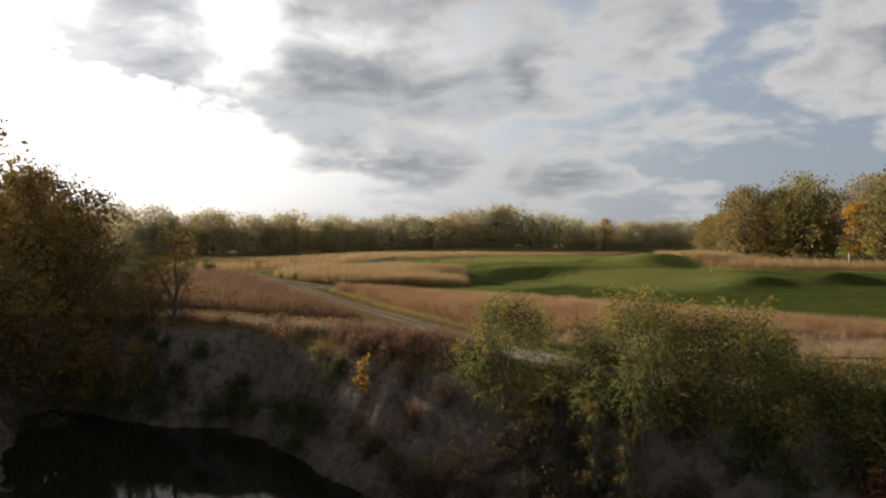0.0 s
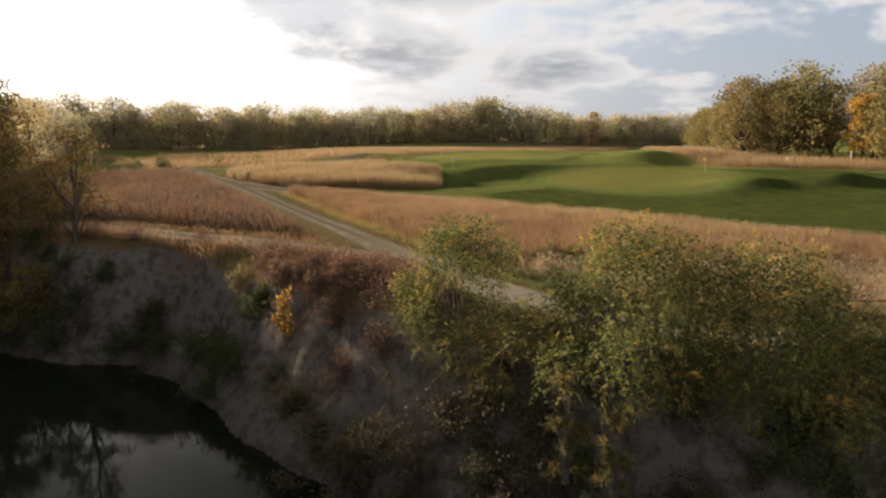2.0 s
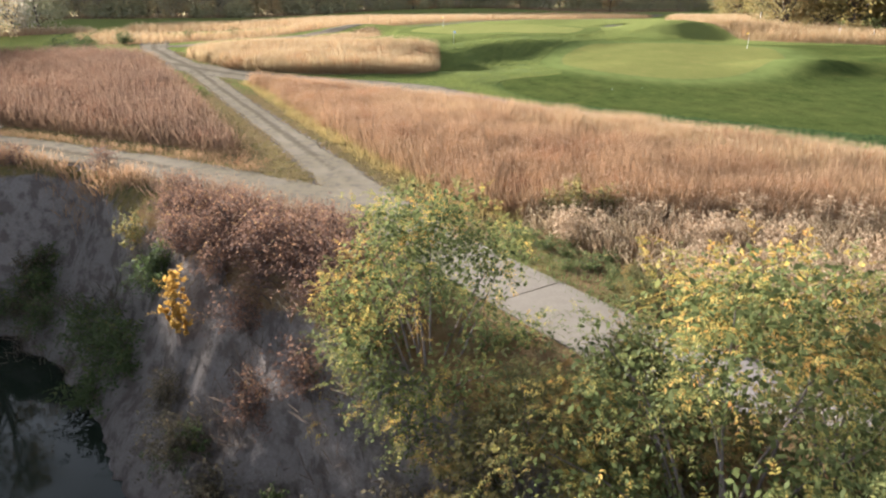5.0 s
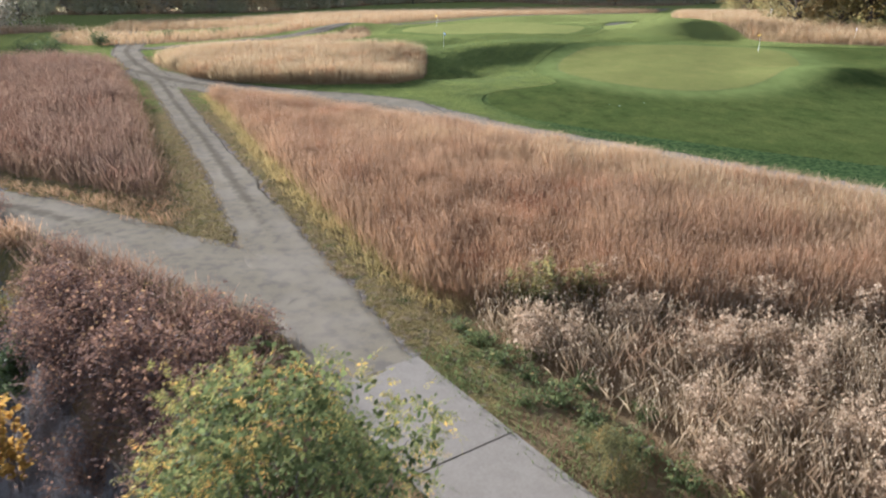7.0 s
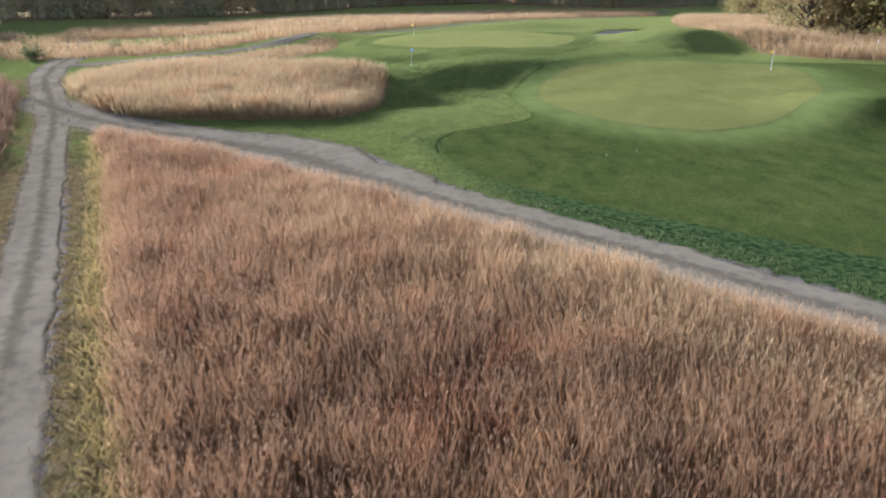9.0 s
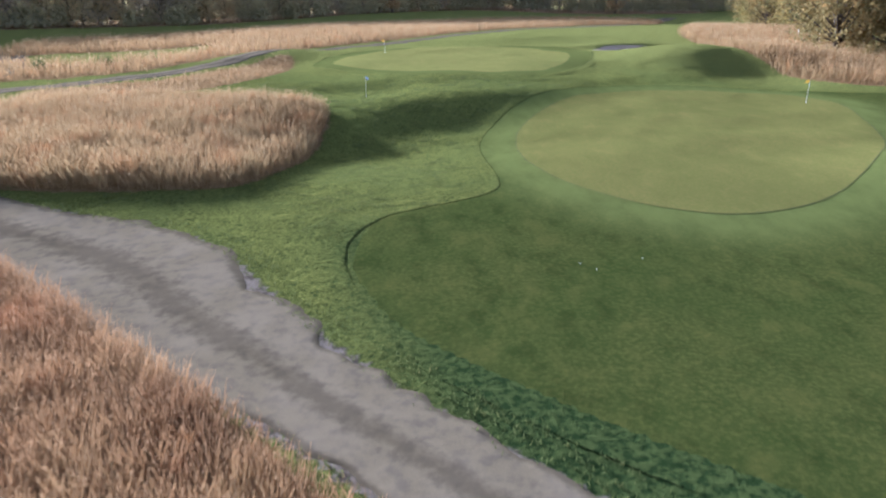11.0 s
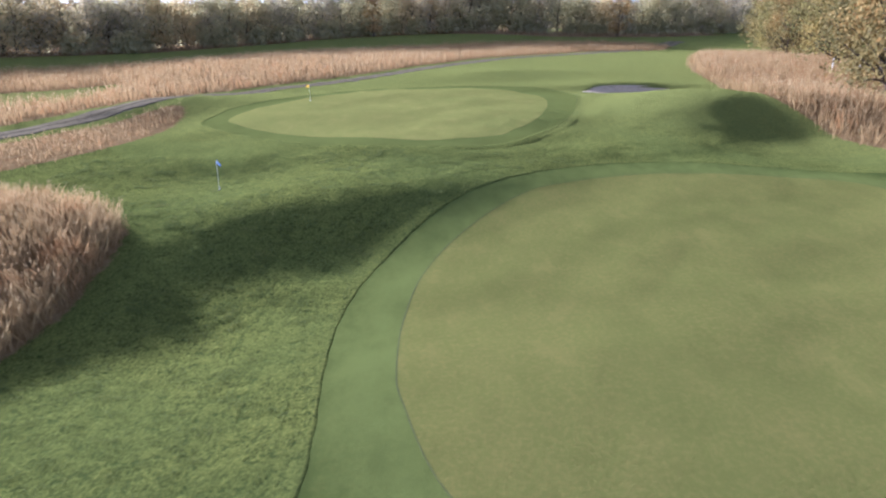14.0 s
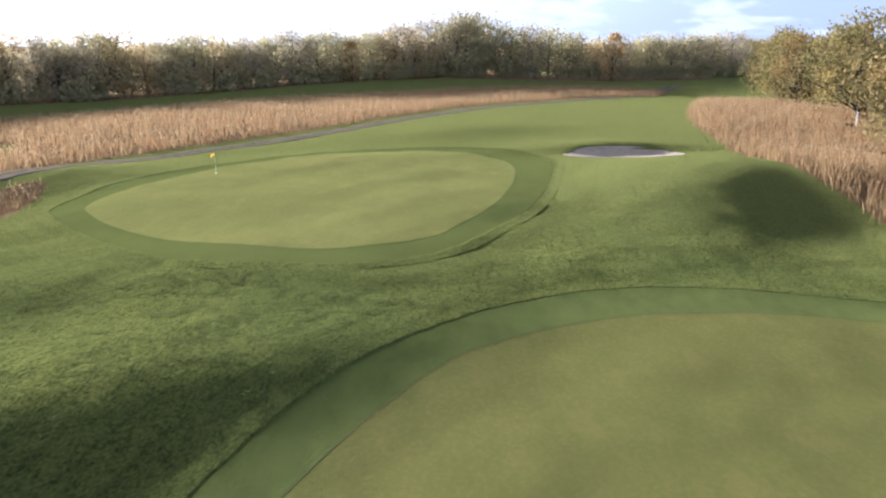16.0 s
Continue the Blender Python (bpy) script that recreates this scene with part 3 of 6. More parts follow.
STRIP_NEAR = smooth_line([(-24, 117), (-14, 121.5), (-7, 129), (-5.5, 138), (-6.5, 148), (-8.5, 150.5), (-12.0, 141.5), (-19.5, 132.6), (-29, 126.4)], 1.5, True)
FIELD_RIGHT = smooth_line([(66, 216), (61.0, 199), (58.4, 184), (55.8, 168), (54.0, 158), (53.6, 151), (54.5, 146), (54.8, 140), (56.5, 134), (60, 130), (68, 125), (82, 120), (92, 126), (84, 150), (80, 165), (84, 188), (95, 214), (104, 246), (84, 256), (74, 238)], 1.5, True)


def bump_at(x, y, cx, cy, sx, sy, turn, h):
    c, s = math.cos(radians(turn)), math.sin(radians(turn))
    u, v = (x - cx) * c + (y - cy) * s, -(x - cx) * s + (y - cy) * c
    return h * np.exp(-0.5 * ((u / sx) ** 2 + (v / sy) ** 2))


def ridge(x, y, cx, cy, turn, length, front, rear, h):
    """A bank with a sharp side: turn is the way that its crest runs; the sharp side lies to the right of it."""
    c, s = math.cos(radians(turn)), math.sin(radians(turn))
    u, v = (x - cx) * c + (y - cy) * s, (x - cx) * s - (y - cy) * c
    return h * np.exp(-0.5 * (u / length) ** 2) * np.exp(-(v / np.where(v > 0, front, rear)) ** 2)


def relief(x, y):
    """Height of the open ground, without the creek."""
    z = 0.8 * step(y, 72, 118) + 0.0 * x
    z -= 1.6 * step(-x, 14, 60) * step(y, 70, 150)
    z -= 2.6 * step(y, 185, 300)
    z += 2.2 * step(y - 0.9 * x, 270, 330) * step(y, 180, 215)    # the meadow rises again to the wood
    z += 1.0 * np.exp(-(((x - 15) / 17.5) ** 2 + ((y - 150) / 20) ** 2) ** 2.5)    # the far green's terrace
    z += ridge(x, y, 46.0, 154.0, 36, 7.5, 8.5, 11, 1.25)
    z += ridge(x, y, 54.0, 150.5, 0, 9.0, 8.5, 12, 1.35)       # long bank by the far rough
    z += ridge(x, y, 41.5, 142, 62, 7.5, 6.8, 9, 0.9)
    z -= bump_at(x, y, 50.5, 140.5, 5.2, 8.5, -20, 0.9)
    z += ridge(x, y, 42.5, 93.5, 40, 4.5, 3.4, 6, 1.15)        # knoll beside the green
    z += ridge(x, y, 56, 98, 35, 5, 3.2, 5, 1.4)
    z += bump_at(x, y, -5, 126, 7, 9, 0, 0.5)
    z -= bump_at(x, y, 5, 121, 8, 6, 0, 0.4)
    z += ridge(x, y, 8.0, 114.8, 14, 6.5, 6.0, 5, 0.55)         # step below the flag
    z -= bump_at(x, y, 8.8, 105.4, 8.4, 6.4, 24, 1.4)
    z += ridge(x, y, 17.0, 120.0, 38, 10.0, 4.8, 8, 1.15)      # long slope down to the apron
    z += ridge(x, y, 10, 129, 5, 9, 4.0, 6, 0.55)
    z -= bump_at(x, y, 44, 171.6, 5, 2.6, 0, 0.45)               # bunker
    z += ridge(x, y, 44, 175.4, 4, 6, 2.0, 5, 0.75)
    z += ridge(x, y, -9.5, 153, 52, 9, 5.0, 8, 1.3)
    z += ridge(x, y, 28, 190, 30, 9, 5, 9, 0.8)
    z += 0.12 * rough(x, y, 14, 3, 1) * step(y, 40, 60)
    z += (0.16 * rough(x, y, 7, 2, 6) + 0.10 * rough(x, y, 3.4, 2, 8)) * step(y, 94, 106) * step(185 - y, 0, 20)
    return z


def bank(d, x, y):
    """Drop of the creek's bank at d metres within its lip."""
    prof = np.interp(d, (0, 0.5, 1.0, 1.9, 2.6, 3.6, 4.4, 5.6, 7.5, 12, 30), (0, -0.5, -1.7, -4.0, -4.7, -5.3, -6.6, -7.6, -8.6, -9.4, -9.8))
    n = rough(x, y, 3.2, 5, 3)
    gully = rough(x + 0.6 * y, y, 1.6, 4, 7)
    amount = step(d, 0.2, 1.6)
    return prof + amount * (0.95 * n + 0.7 * gully) * np.where(d < 8, 1, 0.4)


def ground_z(x, y):
    x, y = np.asarray(x, float), np.asarray(y, float)
    d = within(x, y, CREEK) + 0.55 * rough(x, y, 4.0, 3, 9)
    return relief(x, y) - 0.2 * step(d, -1.0, 0) + np.where(d > 0, bank(np.maximum(d, 0), x, y), 0)


def lush_at(x, y):
    """Where the uncut turf is dark and coarse: between the track and the apron."""
    return step(x - 6.5 - 0.35 * (84 - y), 0, 4) * step(88 - y, 0, 5) * step(y, 52, 58)


def lane(line):
    """The centre line of a road at even steps, with its half width and its left-hand side."""
    p = smooth_line(line, 0.3)
    t = np.gradient(p[:, :2], axis=0)
    t /= np.linalg.norm(t, axis=1)[:, None]
    return p, np.stack([-t[:, 1], t[:, 0]], 1)


def off_road(x, y, line):
    """Distance beyond a road's edge (negative on it)."""
    p = smooth_line(line, 1.5)
    best = np.full(np.shape(x), 1e9)
    for a, b in zip(p[:-1], p[1:]):
        dx, dy = b[0] - a[0], b[1] - a[1]
        u = np.clip(((x - a[0]) * dx + (y - a[1]) * dy) / (dx * dx + dy * dy + 1e-9), 0, 1)
        best = np.minimum(best, np.hypot(x - a[0] - u * dx, y - a[1] - u * dy) - (a[2] + u * (b[2] - a[2])))
    return best


# ---- mesh helpers ----


def mesh_of(name, verts, faces, mat, smooth=False, **attributes):
    """A mesh from arrays: faces all of one size; attributes are one number a corner point."""
    verts, faces = np.ascontiguousarray(verts, np.float32), np.ascontiguousarray(faces, np.int32)
    me = bpy.data.meshes.new(name)
    k = faces.shape[1]
    me.vertices.add(len(verts)), me.loops.add(faces.size), me.polygons.add(len(faces))
    me.vertices.foreach_set("co", verts.ravel())
    me.loops.foreach_set("vertex_index", faces.ravel())
    me.polygons.foreach_set("loop_start", np.arange(0, faces.size, k, dtype=np.int32))
    me.polygons.foreach_set("use_smooth", np.full(len(faces), smooth))
    for key, values in attributes.items():
        me.attributes.new(key, "FLOAT", "POINT").data.foreach_set("value", np.ascontiguousarray(values, np.float32))
    me.update(calc_edges=True)
    me.validate()
    me.materials.append(mat)
    return me


def part(name, bm, mat, parent, label=""):
    me = bpy.data.meshes.new(name)
    bm.to_mesh(me)
    bm.free()
    me.materials.append(mat)
    ob = new(name, me)
    ob.parent = parent
    return tagged(ob, label) if label else ob


def child(name, me, parent, label=""):
    ob = new(name, me)
    ob.parent = parent
    return tagged(ob, label) if label else ob


def box(bm, sx, sy, sz, m=None, bevel=0.0):
    r = bmesh.ops.create_cube(bm, size=1.0, matrix=(m or Matrix()) @ Matrix.Diagonal((sx, sy, sz, 1)))
    if bevel:
        edges = list({e for v in r["verts"] for e in v.link_edges})
        bmesh.ops.bevel(bm, geom=edges, offset=bevel, segments=2, affect="EDGES")
    return bm


def tube(points, radii, sides=7):
    """A tapering tube along points: vertices and quads."""
    p = np.array(points, float)
    t = np.gradient(p, axis=0)
    t /= np.linalg.norm(t, axis=1)[:, None] + 1e-9
    ref = np.where(np.abs(t[:, 2:3]) > 0.9, np.array([[1.0, 0, 0]]), np.array([[0, 0, 1.0]]))
    u = np.cross(t, ref)
    u /= np.linalg.norm(u, axis=1)[:, None]
    v = np.cross(t, u)
    a = np.arange(sides) * 2 * np.pi / sides
    ring = p[:, None] + np.array(radii)[:, None, None] * (u[:, None] * np.cos(a)[None, :, None] + v[:, None] * np.sin(a)[None, :, None])
    i, j = np.meshgrid(np.arange(len(p) - 1), np.arange(sides), indexing="ij")
    f = np.stack([i * sides + j, i * sides + (j + 1) % sides, (i + 1) * sides + (j + 1) % sides, (i + 1) * sides + j], -1).reshape(-1, 4)
    return ring.reshape(-1, 3), f


def joined(pieces):
    verts, faces, n = [], [], 0
    for v, f in pieces:
        verts.append(v), faces.append(f + n)
        n += len(v)
    return np.concatenate(verts), np.concatenate(faces)


# ---- the ground ----
def axis(*spans):
    out = []
    for lo, hi, s in spans:
        out.append(np.arange(lo, hi, s))
    return np.concatenate(out)


gx = np.concatenate([-np.geomspace(3500, 92, 22), axis((-90, -44, 1.6), (-44, -26, 0.6), (-26, 14, 0.45), (14, 44, 0.42), (44, 62, 0.7), (62, 120, 2.2)), np.geomspace(120, 3500, 22)])
gy = np.concatenate([-np.geomspace(3000, 62, 16), axis((-60, 20, 2.5), (20, 30, 0.6), (30, 57, 0.4), (57, 64, 0.7), (64, 134, 0.42), (134, 180, 0.7), (180, 420, 3.5)), np.geomspace(420, 3500, 20)])
X, Y = np.meshgrid(gx, gy)
Z = ground_z(X, Y)
in_apron, in_far, in_sand = within(X, Y, APRON_LINE), within(X, Y, APRON_FAR), within(X, Y, BUNKER)
Z -= 0.14 * step(in_apron, 0.5, 1.2) + 0.14 * step(in_far, 0.5, 1.2) + 0.6 * step(in_sand, 0.3, 1.2)
road_d, cart_d = np.full(X.shape, 1e9), np.full(X.shape, 1e9)
for name, line in ROADS:
    d = off_road(X, Y, line)
    road_d = np.minimum(road_d, d)
    if name in ("gravel_road", "gravel_branch"):
        cart_d = np.minimum(cart_d, d)
Z -= 0.07 * step(-road_d, 0.2, 0.8)
# tussocks of the uncut rough
open_turf = step(-np.maximum(in_apron, in_far), 0.1, 0.8) * step(road_d, 0.1, 0.7) * step(Y, 62, 70) * step(184 - Y, 0, 12)
Z += open_turf * (0.055 * rough(X, Y, 1.5, 2, 11) + 0.045 * rough(X, Y, 4.2, 2, 12))
fields = np.full(X.shape, -1e9)
for line in (FIELD, FIELD_LEFT, ISLAND, STRIP, STRIP_FAR, STRIP_MID, STRIP_NEAR, FIELD_RIGHT):
    fields = np.maximum(fields, within(X, Y, line))
fields = np.minimum(fields, -within(X, Y, CLEARING))
creek_d = within(X, Y, CREEK)
dry = np.clip(step(creek_d, -11, -7) + step(46 - Y + 0.05 * X, -2, 3) + step(-X - 12, 0, 6) * step(72 - Y, 0, 8), 0, 1)
litter = np.clip(step(fields, -0.8, 0.6) + 0.42 * step(within(X, Y, CLEARING), -2, 3) + dry + step(Y - 0.9 * X, 318, 336) * step(Y, 180, 200), 0, 1)
verge = step(3.0 - cart_d, 0, 1.6) * step(86 - Y + 0.25 * X, 0, 8)
lush = lush_at(X, Y)
soil = np.clip(step(creek_d, 0.1, 0.7) + step(0.25 - road_d, 0, 0.3), 0, 1)
rows_n, cols_n = X.shape
i, j = np.meshgrid(np.arange(rows_n - 1), np.arange(cols_n - 1), indexing="ij")
quads = np.stack([i * cols_n + j, i * cols_n + j + 1, (i + 1) * cols_n + j + 1, (i + 1) * cols_n + j], -1).reshape(-1, 4)
# the dry attribute only lightens the far turf, standing for haze and sun
ground = new("ground", mesh_of("ground", np.stack([X, Y, Z], -1).reshape(-1, 3), quads, GROUND, True, litter=litter.ravel(), verge=verge.ravel(), soil=soil.ravel(), lush=lush.ravel(), dry=step(Y + 6 * rough(X, Y, 18, 2, 13), 124, 150).ravel(), ring=np.clip(np.minimum(-in_far, -in_apron), -9, 30).ravel()))
tagged(ground, "rolling mown rough, dry meadow soil and eroded clay creek bank", "ground", kind="structure")

WATER_Z = -6.9
bm = bmesh.new()
bmesh.ops.create_grid(bm, x_segments=8, y_segments=8, size=1.0, matrix=pose(36, 12, WATER_Z) @ Matrix.Diagonal((78, 50, 1, 1)))
water = new("water", bpy.data.meshes.new("water"))
bm.to_mesh(water.data), bm.free()
water.data.materials.append(WATER)
tagged(water, "still dark creek water reflecting sky and branches", "creek", kind="structure")


def strip_road(name, line, label, seed, ragged=1.0):
    """A gravel lane with ragged edges, slightly hollow wheel tracks and a crown between them."""
    p, side = lane(line)
    rng = np.random.RandomState(seed)
    n = len(p)
    across = np.array([-1.06, -0.98, -0.8, -0.55, -0.25, 0.0, 0.25, 0.55, 0.8, 0.98, 1.06])
    crown_of = np.array([1.0, 0.8, 0.15, 0.0, 0.5, 0.85, 0.5, 0.0, 0.15, 0.8, 1.0])
    dip = np.array([-0.05, 0.0, 0.012, -0.02, 0.012, 0.025, 0.012, -0.02, 0.012, 0.0, -0.05])
    s = np.arange(n) * 0.3
    wob = [0.30 * rough(s, s * 0 + seed + k * 40, 3.0, 2, seed) + 0.16 * rough(s, s * 0 + seed + k * 77, 0.9, 2, seed + 3) for k in (0, 1)]
    V = np.zeros((n, len(across), 3))
    for k, u in enumerate(across):
        grow = np.where(u < 0, wob[0], wob[1]) * abs(u) ** 2
        w_here = u * p[:, 2] + np.sign(u) * ragged * grow * np.minimum(p[:, 2], 2.2) * 0.75
        V[:, k, 0], V[:, k, 1] = p[:, 0] + side[:, 0] * w_here, p[:, 1] + side[:, 1] * w_here
        V[:, k, 2] = dip[k]
    V[:, :, 2] += ground_z(V[:, :, 0], V[:, :, 1]) + 0.03
    m = len(across)
    a, b = np.meshgrid(np.arange(n - 1), np.arange(m - 1), indexing="ij")
    f = np.stack([a * m + b, a * m + b + 1, (a + 1) * m + b + 1, (a + 1) * m + b], -1).reshape(-1, 4)
    ob = new(name, mesh_of(name, V.reshape(-1, 3), f[:, ::-1], GRAVEL, True, crown=(crown_of[None, :] * (0.2 + 0.95 * step(p[:, 1], 47, 58))[:, None]).ravel()))
    return tagged(ob, label, "road", kind="structure")


strip_road("road", ROAD, "pale gravel cart road with two wheel tracks", 1)
strip_road("road_branch", BRANCH, "pale gravel road branching along the creek bank", 2)
strip_road("road_track", TRACK, "worn gravel cart track beside the mown grass", 3, 1.3)
strip_road("road_far", FAR_ROAD, "narrow pale cart track along tall grass", 4)


def sheet(name, line, lift, mat, label, category, rings=44, sink=0.0, ring=None):
    """A mown surface laid over the ground within a closed line."""
    c = line[:, :2].mean(axis=0)
    u = np.linspace(0, 1, rings) ** 0.8
    P = c + (line[:, None, :2] - c) * u[None, :, None]
    z = ground_z(P[..., 0], P[..., 1]) + lift - sink * step(1 - u, 0.0, 0.35)[None, :]
    z -= 0.07 * lush_at(line[:, 0], line[:, 1])[:, None] * step(u, 0.975, 1.0)[None, :]
    n, m = len(line), rings
    a, b = np.meshgrid(np.arange(n), np.arange(m - 1), indexing="ij")
    a2 = (a + 1) % n
    f = np.stack([a * m + b, a * m + b + 1, a2 * m + b + 1, a2 * m + b], -1).reshape(-1, 4)
    V = np.concatenate([P, z[..., None]], -1).reshape(-1, 3)
    pale = np.zeros(n * m) if ring is None else step(within(V[:, 0], V[:, 1], ring), -7.0, -0.6) ** 1.5
    ob = new(name, mesh_of(name, V, f, mat, True, collar=pale))
    return tagged(ob, label, category, kind="structure")


sheet("apron", APRON_LINE, 0.02, APRON, "close-mown green apron round the putting green", "fairway", 64, ring=GREEN_LINE)
sheet("putting_green", GREEN_LINE, 0.032, GREEN, "smooth pale green putting surface", "putting green", 40)
sheet("apron_far", APRON_FAR, 0.02, FAIRWAY, "close-mown collar round the far putting green", "fairway", 44, ring=GREEN_FAR)
sheet("putting_green_far", GREEN_FAR, 0.032, GREEN_LIT, "smooth sunlit pale putting surface with an oval edge", "putting green", 34)
sheet("bunker", BUNKER, 0.02, SAND, "pale sand bunker sunk in mown grass", "bunker", 14, 0.10)


def turf_lip(name, line, height, seed):
    """The cut edge where the rough stands above the mown apron."""
    p = line[:, :2]
    t = np.roll(p, -1, 0) - np.roll(p, 1, 0)
    t /= np.linalg.norm(t, axis=1)[:, None]
    out = np.stack([t[:, 1], -t[:, 0]], 1)
    probe = within(p[:, 0] + out[:, 0] * 0.5, p[:, 1] + out[:, 1] * 0.5, line)
    out = np.where((probe > 0)[:, None], -out, out)
    prof = [(-0.02, 0.0), (0.0, 0.85), (0.1, 1.0), (0.35, 0.5), (0.9, -0.15)]
    V = np.zeros((len(p), len(prof), 3))
    fade = 1.0 - step(p[:, 0], 26, 31) * step(188 - p[:, 1], 0, 3) * (p[:, 1] > 134)   # no step where the collar runs out into the fairway
    fade *= step(p[:, 1], 77, 83)   # nor where the apron meets the lush turf by the track
    h = height * fade * (1 + 0.35 * rough(np.arange(len(p)) * 0.5, np.zeros(len(p)) + seed, 3.0, 3, seed))
    for k, (o, u) in enumerate(prof):
        V[:, k, :2] = p + out * (o + 0.03 * np.sin(np.arange(len(p)) * 1.7))[:, None]
        V[:, k, 2] = ground_z(V[:, k, 0], V[:, k, 1]) + h * u + 0.01
    n, m = len(p), len(prof)
    a, b = np.meshgrid(np.arange(n), np.arange(m - 1), indexing="ij")
    a2 = (a + 1) % n
    f = np.stack([a * m + b, a * m + b + 1, a2 * m + b + 1, a2 * m + b], -1).reshape(-1, 4)
    zero = np.zeros(n * m)
    ob = new(name, mesh_of(name, V.reshape(-1, 3), f, GROUND, True, litter=zero, verge=zero, soil=zero, lush=lush_at(V[..., 0], V[..., 1]).ravel(), dry=step(V[..., 1], 124, 150).ravel(), ring=zero))
    return tagged(ob, "raised cut edge of the rough turf", "turf edge", kind="structure")




def edge_line(name, line, width, label):
    """The worn line that the mower leaves round a green."""
    p = line[:, :2]
    t = np.roll(p, -1, 0) - np.roll(p, 1, 0)
    t /= np.linalg.norm(t, axis=1)[:, None]
    side = np.stack([-t[:, 1], t[:, 0]], 1)
    w_here = width * (0.75 + 0.5 * np.abs(rough(np.arange(len(p)) * 0.5, np.zeros(len(p)), 2.0, 3, 4)))[:, None]
    V = np.stack([p - side * w_here / 2, p + side * w_here / 2], 1)
    z = ground_z(V[..., 0], V[..., 1]) + 0.042
    n = len(p)
    k = np.arange(n)
    f = np.stack([2 * k, 2 * k + 1, 2 * ((k + 1) % n) + 1, 2 * ((k + 1) % n)], 1)
    ob = new(name, mesh_of(name, np.concatenate([V, z[..., None]], -1).reshape(-1, 3), f, EDGE, True))
    return tagged(ob, label, "turf edge", kind="structure")


edge_line("green_edge", GREEN_LINE, 0.05, "thin worn line round the putting green")
turf_lip("turf_edge", APRON_LINE, 0.024, 1)
turf_lip("turf_edge_far", APRON_FAR, 0.035, 2)

# the concrete path: slabs with open joints
path_way = Vector((0.56, -0.828, 0)).normalized()
cart_path = tagged(new("cart_path"), "light concrete cart path of broad slabs with joints", "path", kind="structure")
start = Vector((4.15, 42.45, 0))
for lo, hi in ((0.0, 3.86), (3.885, 8.2)):
    bm = bmesh.new()
    mid = start + path_way * (lo + hi) / 2
    box(bm, hi - lo, 2.66, 0.16, None, 0.012)
    slab = part("slab", bm, CONCRETE, cart_path)
    slab.matrix_world = pose(mid.x, mid.y, float(ground_z(mid.x, mid.y)) - 0.04, 0, 0, math.degrees(math.atan2(path_way.y, path_way.x)))

# ---- standing grass ----


def scatter(line, density, rng, soft=0.0):
    """Places within a closed line, thinned out towards its edge over soft metres."""
    lo, hi = line[:, :2].min(0), line[:, :2].max(0)
    n = int(density * np.prod(hi - lo))
    x, y = rng.uniform(lo[0], hi[0], n), rng.uniform(lo[1], hi[1], n)
    d = within(x, y, line)
    keep = d > (rng.rand(n) * soft - soft * 0.5 if soft else 0)
    return x[keep], y[keep], d[keep]


def grass(name, x, y, height, width, mat, rng, label, category, head=0.16, lean=0.42, heads=0.7, rim=None, fluff=0.9):
    """Stems with seed heads as one object: a long blade each, and a slim kite on top of most."""
    n = len(x)
    z = ground_z(x, y) - 0.02
    h = height * rng.uniform(0.65, 1.2, n)
    a = rng.uniform(0, 2 * np.pi, n)
    wx, wy = np.cos(a) * width / 2, np.sin(a) * width / 2
    b = rng.uniform(0, 2 * np.pi, n)
    le = h * lean * np.abs(rng.normal(0, 0.7, n)).clip(0, 1.6)
    tx, ty = x + np.cos(b) * le, y + np.sin(b) * le
    tz = z + h * np.sqrt(np.maximum(1 - (le / h) ** 2 * 0.5, 0.3))
    base = np.stack([x, y, z], 1)
    tip = np.stack([tx, ty, tz], 1)
    side = np.stack([wx, wy, np.zeros(n)], 1)
    bend = base + (tip - base) * 0.55 + np.stack([np.cos(b), np.sin(b), np.zeros(n)], 1) * (-0.12 * le)[:, None]
    V = np.stack([base - side, base + side, bend + side * 0.7, tip], 1)
    up = np.tile([0, 0, 0.55, 1.0], (n, 1))
    rim = np.zeros(n) if rim is None else rim
    rims = [np.repeat(rim, 4)]
    hd = np.zeros((n, 4))
    F = np.array([[0, 1, 2], [0, 2, 3]])[None] + 4 * np.arange(n)[:, None, None]
    verts, faces, ups, hds = [V.reshape(-1, 3)], [F.reshape(-1, 3)], [up.ravel()], [hd.ravel()]
    k = np.nonzero(rng.rand(n) < heads)[0]
    if len(k) and head:
        ln = (head * rng.uniform(0.6, 1.4, len(k)))[:, None]
        dirn = (tip - bend)[k]
        dirn /= np.linalg.norm(dirn, axis=1)[:, None]
        s2 = side[k] * fluff + rng.normal(0, 0.2, (len(k), 3)) * width
        K = np.stack([tip[k] - dirn * ln * 0.5, tip[k] + s2, tip[k] + dirn * ln, tip[k] - s2], 1)
        F2 = np.array([[0, 1, 2], [0, 2, 3]])[None] + 4 * n + 4 * np.arange(len(k))[:, None, None]
        verts.append(K.reshape(-1, 3)), faces.append(F2.reshape(-1, 3))
        rims.append(np.repeat(rim[k], 4))
        ups.append(np.ones(4 * len(k))), hds.append(np.ones(4 * len(k)))
    me = mesh_of(name, np.concatenate(verts), np.concatenate(faces), mat, False, up=np.concatenate(ups), head=np.concatenate(hds), rim=np.concatenate(rims))
    return tagged(new(name, me), label, category, kind="stuff")


